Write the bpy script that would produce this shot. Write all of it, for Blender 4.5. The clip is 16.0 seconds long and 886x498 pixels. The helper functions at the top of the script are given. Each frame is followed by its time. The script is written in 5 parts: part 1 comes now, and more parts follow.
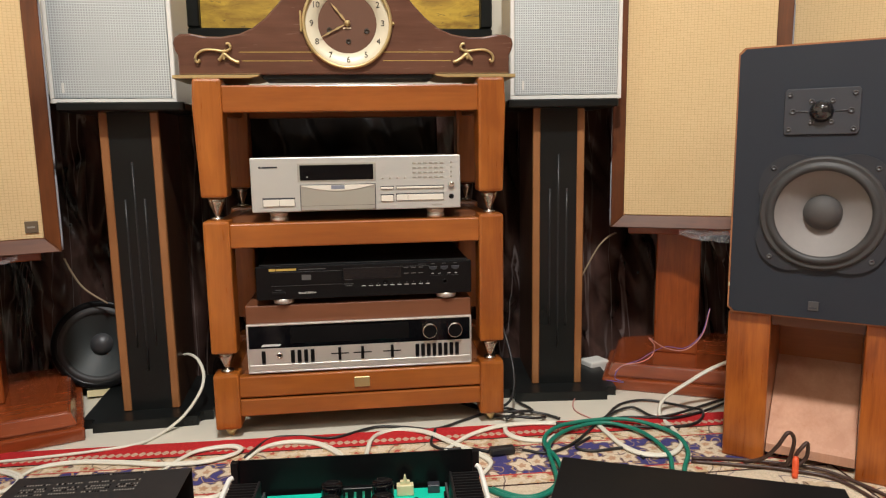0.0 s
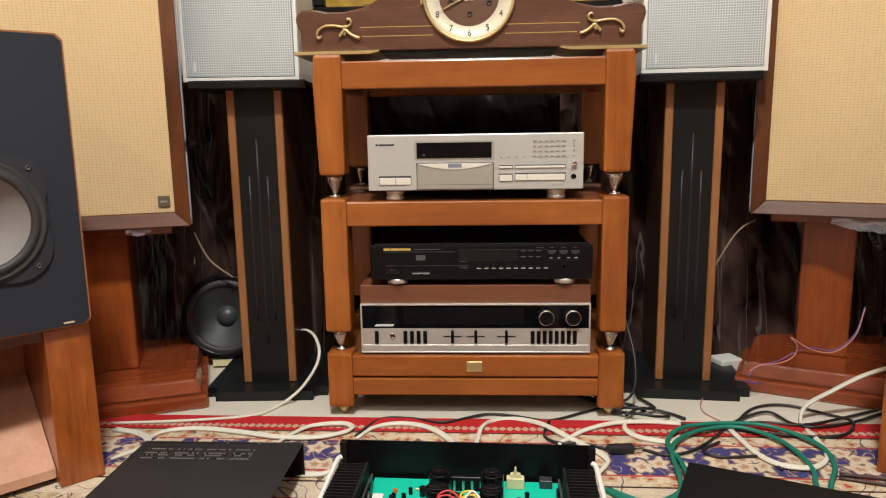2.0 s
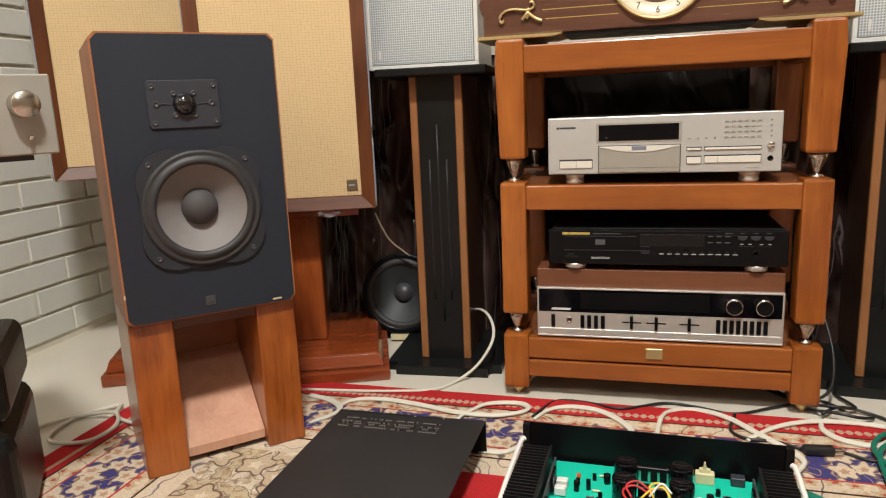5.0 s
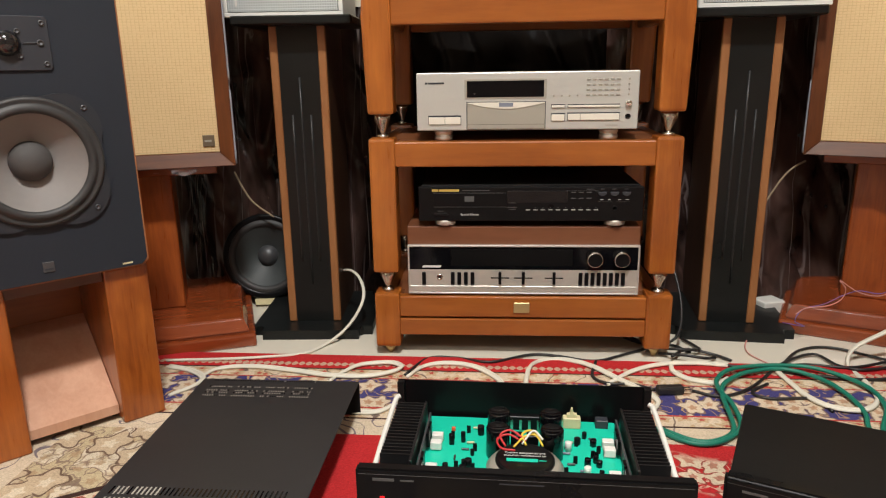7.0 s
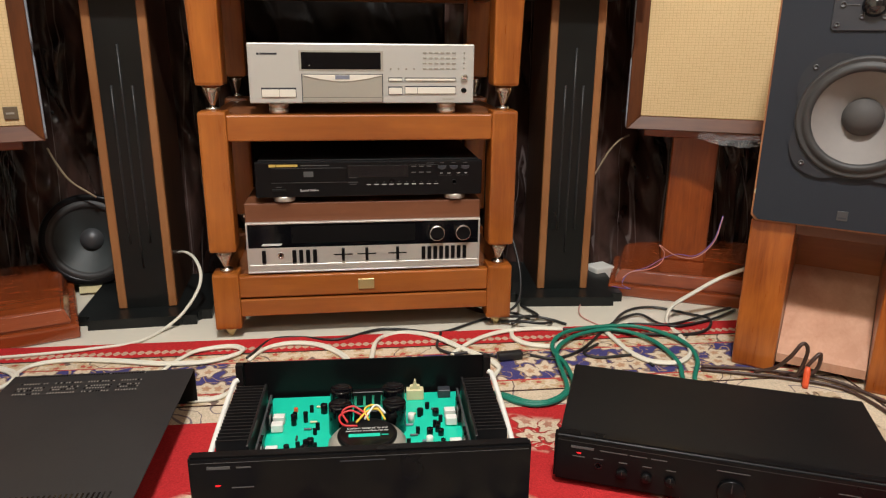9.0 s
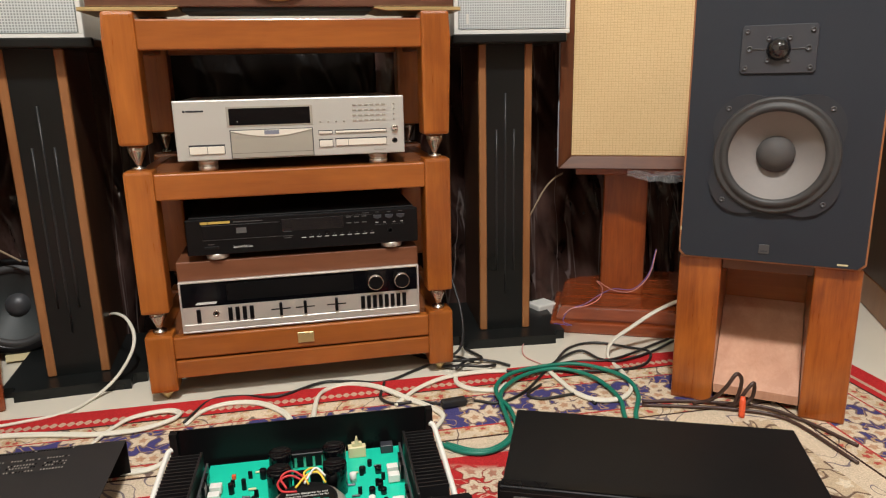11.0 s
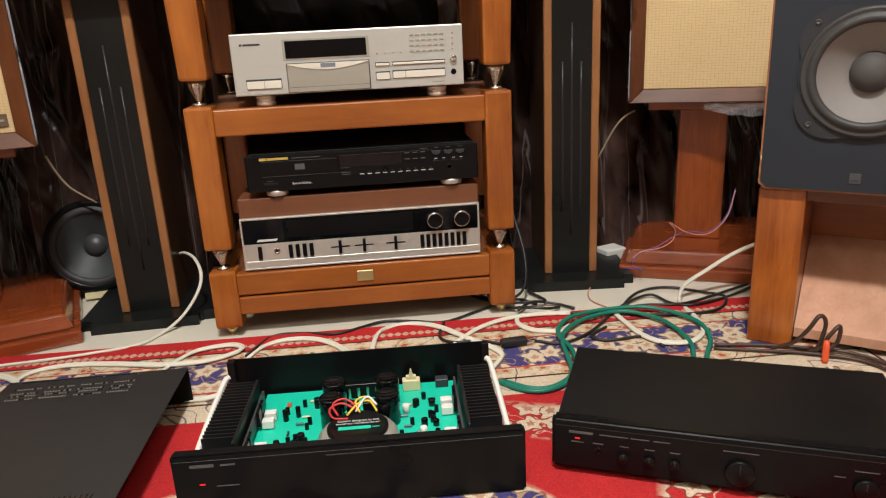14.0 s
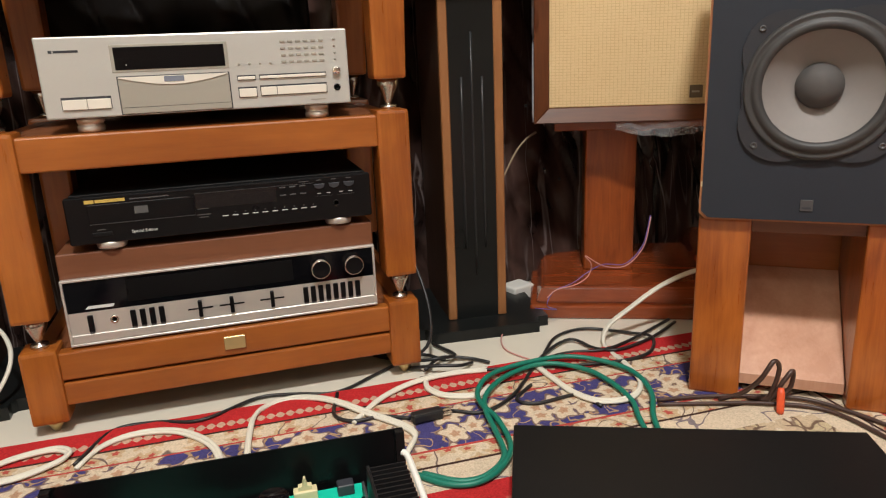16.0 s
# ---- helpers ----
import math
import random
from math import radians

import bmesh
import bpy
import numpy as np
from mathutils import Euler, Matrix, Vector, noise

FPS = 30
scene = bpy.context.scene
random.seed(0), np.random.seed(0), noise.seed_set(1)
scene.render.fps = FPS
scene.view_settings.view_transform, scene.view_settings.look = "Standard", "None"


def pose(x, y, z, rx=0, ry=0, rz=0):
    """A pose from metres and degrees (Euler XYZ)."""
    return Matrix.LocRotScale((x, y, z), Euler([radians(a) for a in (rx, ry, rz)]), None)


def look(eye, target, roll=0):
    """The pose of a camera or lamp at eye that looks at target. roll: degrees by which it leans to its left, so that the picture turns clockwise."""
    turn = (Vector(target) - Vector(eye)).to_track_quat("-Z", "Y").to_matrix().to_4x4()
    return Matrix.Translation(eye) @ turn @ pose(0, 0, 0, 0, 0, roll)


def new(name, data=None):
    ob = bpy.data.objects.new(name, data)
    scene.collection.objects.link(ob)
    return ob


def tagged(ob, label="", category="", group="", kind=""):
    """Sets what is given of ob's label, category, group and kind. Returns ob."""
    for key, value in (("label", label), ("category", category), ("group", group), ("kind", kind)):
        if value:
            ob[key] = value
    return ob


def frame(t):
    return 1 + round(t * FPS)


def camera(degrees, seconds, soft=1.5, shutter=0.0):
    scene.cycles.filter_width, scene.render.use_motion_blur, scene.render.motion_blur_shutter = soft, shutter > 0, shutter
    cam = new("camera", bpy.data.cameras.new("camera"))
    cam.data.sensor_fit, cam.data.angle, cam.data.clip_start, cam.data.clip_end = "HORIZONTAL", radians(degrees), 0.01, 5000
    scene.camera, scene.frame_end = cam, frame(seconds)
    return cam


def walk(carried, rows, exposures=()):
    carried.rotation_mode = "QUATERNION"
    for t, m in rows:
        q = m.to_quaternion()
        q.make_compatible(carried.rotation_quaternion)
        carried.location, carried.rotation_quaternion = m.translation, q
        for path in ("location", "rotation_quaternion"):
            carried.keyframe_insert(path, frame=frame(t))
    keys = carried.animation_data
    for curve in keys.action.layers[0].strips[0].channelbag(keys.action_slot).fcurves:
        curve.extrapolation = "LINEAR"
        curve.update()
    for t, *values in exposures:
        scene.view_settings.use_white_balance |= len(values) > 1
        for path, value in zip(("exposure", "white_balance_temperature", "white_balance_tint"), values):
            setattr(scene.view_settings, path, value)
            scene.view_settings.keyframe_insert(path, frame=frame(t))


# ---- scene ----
cam = camera(65.0, 16.0, 1.2)
PATH = [
    (0, (0.007, -0.039, 0.613), (0.241, 1.924, 0.308), -0.9),
    (0.5, (0.007, -0.035, 0.61), (0.229, 1.929, 0.305), -1.1),
    (1, (0.005, -0.03, 0.608), (0.132, 1.94, 0.292), -0.8),
    (1.5, (-0.002, -0.006, 0.596), (-0.033, 1.967, 0.271), -0.8),
    (2, (0.012, 0.016, 0.598), (-0.093, 1.984, 0.256), -0.9),
    (2.5, (-0.003, 0.012, 0.601), (-0.082, 1.973, 0.213), -1.2),
    (3, (-0.011, -0.001, 0.605), (-0.084, 1.955, 0.196), -1.0),
    (3.5, (-0.016, 0.004, 0.599), (-0.125, 1.961, 0.201), -1.4),
    (4, (-0.027, -0.006, 0.604), (-0.21, 1.945, 0.205), -1.8),
    (4.2, (-0.029, -0.008, 0.612), (-0.276, 1.936, 0.214), -2.4),
    (5.3, (-0.051, 0.004, 0.623), (-0.613, 1.88, 0.216), -2.3),
    (6.3, (-0.072, 0.016, 0.634), (-0.548, 1.914, 0.218), -2.3),
    (6.5, (-0.077, 0.025, 0.63), (-0.444, 1.941, 0.187), -2.6),
    (7, (-0.062, 0.022, 0.605), (-0.202, 1.949, 0.088), -0.9),
    (7.5, (-0.058, 0.002, 0.606), (-0.108, 1.93, 0.077), -0.4),
    (8, (-0.048, 0.004, 0.6), (-0.026, 1.922, 0.035), -0.3),
    (8.5, (-0.031, 0.001, 0.601), (0.099, 1.907, 0.012), -0.7),
    (9, (-0.031, 0.031, 0.598), (0.234, 1.927, 0.017), 0.6),
    (9.5, (-0.025, 0.052, 0.604), (0.3, 1.947, 0.051), 0.4),
    (10, (-0.017, 0.047, 0.618), (0.349, 1.934, 0.067), 0.0),
    (10.2, (-0.008, 0.044, 0.626), (0.368, 1.934, 0.091), -0.5),
    (11.25, (0.0, 0.032, 0.629), (0.406, 1.929, 0.144), -1.2),
    (12.3, (0.007, 0.019, 0.631), (0.389, 1.934, 0.197), -1.8),
    (12.5, (0.006, 0.012, 0.631), (0.35, 1.934, 0.197), -2.2),
    (13, (0.003, -0.011, 0.622), (0.206, 1.927, 0.17), -2.4),
    (13.5, (0.009, -0.005, 0.586), (0.159, 1.919, 0.062), -1.8),
    (14, (0.034, 0.053, 0.567), (0.213, 1.957, -0.02), -2.9),
    (14.5, (0.03, 0.159, 0.554), (0.462, 1.996, -0.109), 0.9),
    (15, (-0.005, 0.222, 0.583), (0.596, 2.043, 0.016), 0.7),
    (15.5, (-0.004, 0.273, 0.607), (0.678, 2.09, 0.123), -3.5),
    (16, (0.028, 0.301, 0.545), (0.58, 2.145, 0.002), -2.4),
]
walk(cam, [(t, look(eye, target, roll)) for t, eye, target, roll in PATH])

# ---- light ----
world = bpy.data.worlds.new("world")
scene.world = world
world.use_nodes = True
world.node_tree.nodes["Background"].inputs[0].default_value = (1.0, 0.93, 0.82, 1)
world.node_tree.nodes["Background"].inputs[1].default_value = 0.05
# ceiling lights, out of view: x, y, half width, watts; rear pair added fill
LAMPS = [(0.0, -0.2, 0.15, 93), (-0.9, -1.5, 0.25, 14), (1.2, -1.5, 0.25, 14)]
LAMP_COLOR = (1.0, 0.985, 0.955)


# ---- materials ----
def mat(name, base=(0.5, 0.5, 0.5), rough=0.5, metal=0.0, coat=0.0, spec=0.5):
    m = bpy.data.materials.new(name)
    m.use_nodes = True
    b = m.node_tree.nodes["Principled BSDF"]
    b.inputs["Base Color"].default_value = (*base, 1)
    b.inputs["Roughness"].default_value = rough
    b.inputs["Metallic"].default_value = metal
    b.inputs["Coat Weight"].default_value = coat
    b.inputs["Coat Roughness"].default_value = 0.15
    b.inputs["Specular IOR Level"].default_value = spec
    return m


class G:
    """Short hand for wiring nodes."""

    def __init__(self, m):
        self.t = m.node_tree
        self.b = self.t.nodes["Principled BSDF"]

    def n(self, kind, **kw):
        node = self.t.nodes.new(kind)
        for k, v in kw.items():
            if k.startswith("i_"):
                node.inputs[k[2:].replace("_", " ")].default_value = v
        return node

    def l(self, a, b):
        self.t.links.new(a, b)

    def coord(self, scale=(1, 1, 1), which="Object"):
        c, mp = self.n("ShaderNodeTexCoord"), self.n("ShaderNodeMapping")
        mp.inputs["Scale"].default_value = scale
        info, add = self.n("ShaderNodeObjectInfo"), self.n("ShaderNodeVectorMath")
        mul = self.math("MULTIPLY", info.outputs["Random"], 7.0)
        self.l(c.outputs[which], add.inputs[0])
        self.l(mul, add.inputs[1])
        self.l(add.outputs[0], mp.inputs["Vector"])
        return mp.outputs[0]

    def noise(self, vec, scale, detail=4.0, rough=0.55, dist=0.0):
        node = self.n("ShaderNodeTexNoise", i_Scale=scale, i_Detail=detail, i_Roughness=rough, i_Distortion=dist)
        self.l(vec, node.inputs["Vector"])
        return node.outputs[0]

    def math(self, op, a, b=0.0, clamp=False):
        node = self.n("ShaderNodeMath")
        node.operation, node.use_clamp = op, clamp
        for i, v in enumerate((a, b)):
            if isinstance(v, (int, float)):
                node.inputs[i].default_value = v
            else:
                self.l(v, node.inputs[i])
        return node.outputs[0]

    def step(self, v, lo, hi):
        node = self.n("ShaderNodeMapRange", i_From_Min=lo, i_From_Max=hi)
        self.l(v, node.inputs["Value"])
        return node.outputs[0]

    def mix(self, fac, a, b):
        node = self.n("ShaderNodeMix")
        node.data_type = "RGBA"
        for i, v in ((0, fac), (6, a), (7, b)):
            if isinstance(v, tuple):
                node.inputs[i].default_value = (*v, 1)
            elif isinstance(v, (int, float)):
                node.inputs[i].default_value = v
            else:
                self.l(v, node.inputs[i])
        return node.outputs[2]

    def bump(self, h, strength=0.2, dist=0.002):
        node = self.n("ShaderNodeBump", i_Strength=strength, i_Distance=dist)
        self.l(h, node.inputs["Height"])
        self.l(node.outputs[0], self.b.inputs["Normal"])

    def color(self, c):
        self.l(c, self.b.inputs["Base Color"])

    def rough(self, r):
        self.l(r, self.b.inputs["Roughness"])


def wood(name, dark, light, axis="z", rough=0.35, coat=0.15):
    m = mat(name, light, rough, 0, coat)
    g = G(m)
    sc = {"x": (1.2, 14, 14), "y": (14, 1.2, 14), "z": (14, 14, 1.2)}[axis]
    v = g.coord(sc)
    grain = g.noise(v, 2.2, 6, 0.6, 0.8)
    fine = g.noise(v, 14, 4, 0.6, 0.2)
    cloud = g.noise(g.coord({"x": (0.5, 1, 1), "y": (1, 0.5, 1), "z": (1, 1, 0.5)}[axis]), 9, 3, 0.6, 0.6)
    f = g.math("ADD", g.math("MULTIPLY", g.step(grain, 0.3, 0.7), 0.6), g.math("MULTIPLY", g.step(fine, 0.35, 0.65), 0.22))
    f = g.math("ADD", f, g.math("MULTIPLY", g.math("SUBTRACT", cloud, 0.5), 1.7), True)
    g.color(g.mix(f, dark, light))
    g.rough(g.math("ADD", g.math("MULTIPLY", fine, 0.14), rough - 0.07))
    g.bump(fine, 0.06, 0.0006)
    return m


def worn(name, base, rough, metal=0.0, var=0.25, scale=60, bump=0.05, coat=0.0, spec=0.5):
    """A painted, moulded or metal surface with faint grain, dust and smears."""
    m = mat(name, base, rough, metal, coat, spec)
    g = G(m)
    v = g.coord((1, 1, 1))
    n1, n2 = g.noise(v, 7, 3), g.noise(v, scale, 4)
    lo, hi = tuple(c * (1 - var) for c in base), tuple(min(1, c * (1 + var)) for c in base)
    g.color(g.mix(g.math("ADD", g.math("MULTIPLY", n1, 0.6), g.math("MULTIPLY", n2, 0.4)), lo, hi))
    g.rough(g.math("ADD", g.math("MULTIPLY", n1, 0.2), rough - 0.1))
    g.bump(n2, bump, 0.0006)
    return m


CHERRY_Z = wood("cherry upright", (0.24, 0.062, 0.009), (0.43, 0.135, 0.022), "z", 0.3, 0.3)
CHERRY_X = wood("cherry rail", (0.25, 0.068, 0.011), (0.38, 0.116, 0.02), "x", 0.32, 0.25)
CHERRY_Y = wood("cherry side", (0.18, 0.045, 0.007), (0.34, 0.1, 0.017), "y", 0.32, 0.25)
SHELF = wood("brown shelf", (0.16, 0.053, 0.02), (0.24, 0.085, 0.032), "x", 0.4, 0.1)
WALNUT_X = wood("walnut veneer lying", (0.07, 0.021, 0.007), (0.165, 0.052, 0.016), "x", 0.4, 0.1)
WALNUT_Z = wood("walnut veneer upright", (0.07, 0.021, 0.007), (0.165, 0.052, 0.016), "z", 0.4, 0.1)
RECEIVER_WOOD = wood("brown receiver case", (0.14, 0.048, 0.02), (0.19, 0.068, 0.03), "x", 0.45, 0.0)
STAND_WOOD = wood("orange stand wood", (0.19, 0.04, 0.006), (0.47, 0.138, 0.024), "z", 0.3, 0.3)
# reflected light on the glossy panel is painted in as a pale colour
STAND_PANEL = wood("stand panel with painted reflection", (0.5, 0.26, 0.165), (0.64, 0.37, 0.25), "z", 0.2, 0.4)
RED_WOOD_Z = wood("reddish column wood", (0.17, 0.033, 0.007), (0.39, 0.095, 0.019), "z", 0.3, 0.3)
RED_WOOD_X = wood("reddish plinth wood", (0.19, 0.036, 0.01), (0.31, 0.067, 0.017), "x", 0.25, 0.4)
CABINET_WOOD = wood("cabinet edge wood", (0.28, 0.1, 0.035), (0.42, 0.17, 0.065), "z", 0.45, 0.0)
TRIM_WOOD = wood("oak trim strip", (0.25, 0.1, 0.034), (0.36, 0.16, 0.06), "z", 0.4, 0.1)
PILLAR_SIDE = wood("dark pillar veneer", (0.05, 0.021, 0.01), (0.085, 0.037, 0.016), "z", 0.4, 0.1)
CLOCK_WOOD = wood("mahogany clock case", (0.085, 0.034, 0.02), (0.145, 0.064, 0.04), "x", 0.25, 0.4)
BLACK = worn("black powder coat", (0.007, 0.007, 0.0072), 0.48, 0, 0.3, 200, 0.08, 0, 0.2)
LID_BLACK = worn("grey-black powder coat", (0.022, 0.0205, 0.021), 0.5, 0, 0.25, 240, 0.1, 0, 0.4)
BLACK_SATIN = worn("black satin panel", (0.005, 0.005, 0.0055), 0.3, 0, 0.3, 90, 0.02, 0, 0.16)
BLACK_GLOSS = mat("black gloss", (0.003, 0.003, 0.004), 0.1, 0, 0.0, 0.3)
BLACK_MDF = worn("black lacquered board", (0.008, 0.0092, 0.009), 0.32, 0, 0.35, 120, 0.03, 0, 0.3)
BEAD = worn("dark grey bead", (0.022, 0.023, 0.024), 0.4, 0, 0.2, 90, 0.03)
BAFFLE = worn("charcoal baffle", (0.0205, 0.025, 0.034), 0.6, 0, 0.18, 420, 0.12, 0, 0.3)
DRIVER_PLATE = worn("dark driver plate", (0.028, 0.03, 0.036), 0.5, 0, 0.18, 200, 0.05, 0, 0.3)
PLATE_GREY = worn("grey moulded plate", (0.031, 0.034, 0.042), 0.5, 0, 0.15, 300, 0.05)
RUBBER = worn("dark rubber surround", (0.035, 0.034, 0.034), 0.55, 0, 0.3, 80, 0.05)
CONE = worn("grey treated paper cone", (0.21, 0.193, 0.183), 0.7, 0, 0.1, 130, 0.15)
CAP = worn("dark felt dust cap", (0.065, 0.06, 0.058), 0.75, 0, 0.15, 250, 0.1)
DOME = mat("glossy dome", (0.01, 0.01, 0.011), 0.06, 0, 0.5)
SCREW = mat("grey screw head", (0.08, 0.081, 0.085), 0.45, 0.4)
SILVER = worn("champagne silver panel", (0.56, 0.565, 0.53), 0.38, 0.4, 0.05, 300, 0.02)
# copy of SILVER with shade put into its colour, shared by case, tray, keys
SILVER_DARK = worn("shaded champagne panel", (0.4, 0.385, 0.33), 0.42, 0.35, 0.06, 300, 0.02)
BUTTON_WHITE = worn("ivory button", (0.75, 0.71, 0.62), 0.4, 0.1, 0.05)
ALU = worn("brushed aluminium", (0.66, 0.63, 0.58), 0.35, 0.6, 0.06, 200, 0.02)
CHROME = mat("chrome", (0.8, 0.79, 0.77), 0.12, 1.0)
STEEL = mat("satin steel", (0.6, 0.56, 0.5), 0.25, 1.0)
BADGE = worn("bronze-grey badge", (0.17, 0.13, 0.085), 0.45, 0.3, 0.1, 200, 0.05)
BRASS = worn("worn brass", (0.6, 0.46, 0.22), 0.36, 0.7, 0.12, 100)
GOLD = mat("gold lettering", (0.65, 0.48, 0.12), 0.4, 0.4)
WHITE_PAINT = worn("white lacquer", (0.74, 0.73, 0.68), 0.45, 0, 0.04, 100, 0.02)
PRINT = mat("white print", (0.62, 0.62, 0.6), 0.6)
PRINT_DIM = mat("grey print", (0.08, 0.08, 0.08), 0.6)
LENS = mat("grey blue lens", (0.2, 0.22, 0.27), 0.2)
PCB = worn("green circuit board", (0.01, 0.56, 0.38), 0.35, 0, 0.16, 60, 0.05)
PCB_DARK = worn("green tinted steel", (0.008, 0.03, 0.026), 0.4, 0, 0.2, 60, 0.02)
HEATSINK = worn("black anodised fin", (0.012, 0.012, 0.013), 0.38, 0.2, 0.3, 80, 0.03)
RED_WIRE = mat("red wire", (0.5, 0.02, 0.025), 0.4)
YELLOW_WIRE = mat("yellow wire", (0.75, 0.5, 0.05), 0.4)
WHITE_CABLE = worn("off-white cable", (0.68, 0.65, 0.55), 0.5, 0, 0.08, 90, 0.05)
BLACK_CABLE = worn("black cable", (0.016, 0.015, 0.015), 0.45, 0, 0.3, 90, 0.05)
GREEN_CABLE = worn("green cable", (0.008, 0.17, 0.115), 0.45, 0, 0.2, 90, 0.08)
BROWN_CABLE = worn("dark brown cable", (0.05, 0.024, 0.018), 0.45, 0, 0.2, 90, 0.05)
PINK_WIRE = mat("pink wire", (0.55, 0.25, 0.22), 0.5)
BLUE_WIRE = mat("blue wire", (0.16, 0.1, 0.35), 0.5)
ORANGE = mat("orange plug", (0.72, 0.095, 0.03), 0.45)
IVORY = worn("ivory plastic", (0.66, 0.58, 0.34), 0.5, 0, 0.06)
WALL = worn("cream wall paint", (0.72, 0.67, 0.55), 0.7, 0, 0.05, 30, 0.1)
# for the unseen south and east walls, made dark to cut bounced light
WALL_DULL = worn("unseen dull brown wall", (0.2, 0.15, 0.11), 0.75, 0, 0.1, 30, 0.1)
BRICK_PAINT = worn("off-white brick paint", (0.66, 0.66, 0.6), 0.7, 0, 0.1, 40, 0.25)
CEILING = worn("white ceiling paint", (0.78, 0.76, 0.7), 0.8, 0, 0.03, 30, 0.1)
DIAL = worn("gilt dial ring", (0.66, 0.6, 0.45), 0.45, 0.15, 0.06, 150)
DIAL_MID = worn("brown dial centre", (0.13, 0.065, 0.042), 0.3, 0, 0.1, 150)
INK = mat("dark numerals", (0.03, 0.02, 0.012), 0.5)
LED = mat("red lamp", (0.3, 0.0, 0.0), 0.4)
LED.node_tree.nodes["Principled BSDF"].inputs["Emission Color"].default_value = (1, 0.02, 0.03, 1)
LED.node_tree.nodes["Principled BSDF"].inputs["Emission Strength"].default_value = 0.9
GLASS = mat("clear glass", (1, 1, 1), 0.02)
GLASS.node_tree.nodes["Principled BSDF"].inputs["Transmission Weight"].default_value = 1.0
FILM_EDGE = mat("milky plastic film", (0.32, 0.34, 0.38), 0.25)
FILM = mat("clear plastic film", (0.9, 0.9, 0.92), 0.12)
FILM.node_tree.nodes["Principled BSDF"].inputs["Transmission Weight"].default_value = 0.85
FILM.node_tree.nodes["Principled BSDF"].inputs["IOR"].default_value = 1.25


def grille_cloth():
    """Cream woven cloth: rows of short dashes."""
    m = mat("cream woven grille cloth", (0.62, 0.46, 0.24), 0.8)
    g = G(m)
    v = g.coord((1, 1, 1))
    br = g.n("ShaderNodeTexBrick", i_Scale=1.0)
    br.inputs["Brick Width"].default_value, br.inputs["Row Height"].default_value = 0.0075, 0.0056
    br.inputs["Mortar Size"].default_value = 0.0011
    br.inputs["Mortar Smooth"].default_value = 0.9
    br.offset = 0.0
    sw = g.n("ShaderNodeCombineXYZ")
    sp = g.n("ShaderNodeSeparateXYZ")
    g.l(v, sp.inputs[0])
    g.l(sp.outputs[0], sw.inputs[0])
    g.l(sp.outputs[2], sw.inputs[1])
    g.l(sw.outputs[0], br.inputs["Vector"])
    cloud = g.noise(v, 4, 3)
    base = g.mix(cloud, (0.64, 0.465, 0.235), (0.74, 0.555, 0.31))
    thread = g.noise(v, 170, 2)
    g.color(g.mix(g.math("MULTIPLY", br.outputs["Fac"], g.step(thread, 0.2, 0.6)), base, (0.56, 0.395, 0.195)))
    g.bump(g.math("SUBTRACT", 1.0, br.outputs["Fac"]), 0.3, 0.001)
    return m


def metal_mesh():
    """Pale grey perforated metal grille."""
    m = mat("grey perforated metal", (0.5, 0.52, 0.52), 0.45, 0.3)
    g = G(m)
    c = g.n("ShaderNodeTexCoord")
    sp = g.n("ShaderNodeSeparateXYZ")
    g.l(c.outputs["Object"], sp.inputs[0])
    sx = g.math("ABSOLUTE", g.math("SINE", g.math("MULTIPLY", sp.outputs[0], math.pi / 0.0052)))
    sz = g.math("ABSOLUTE", g.math("SINE", g.math("MULTIPLY", sp.outputs[2], math.pi / 0.0052)))
    hole = g.step(g.math("MINIMUM", sx, sz), 0.42, 0.72)
    cloud = g.noise(g.coord(), 6, 2)
    g.color(g.mix(hole, g.mix(cloud, (0.58, 0.63, 0.63), (0.68, 0.72, 0.72)), (0.27, 0.3, 0.3)))
    g.bump(g.math("SUBTRACT", 1.0, hole), 0.25, 0.0006)
    return m


CLOTH, MESH = grille_cloth(), metal_mesh()


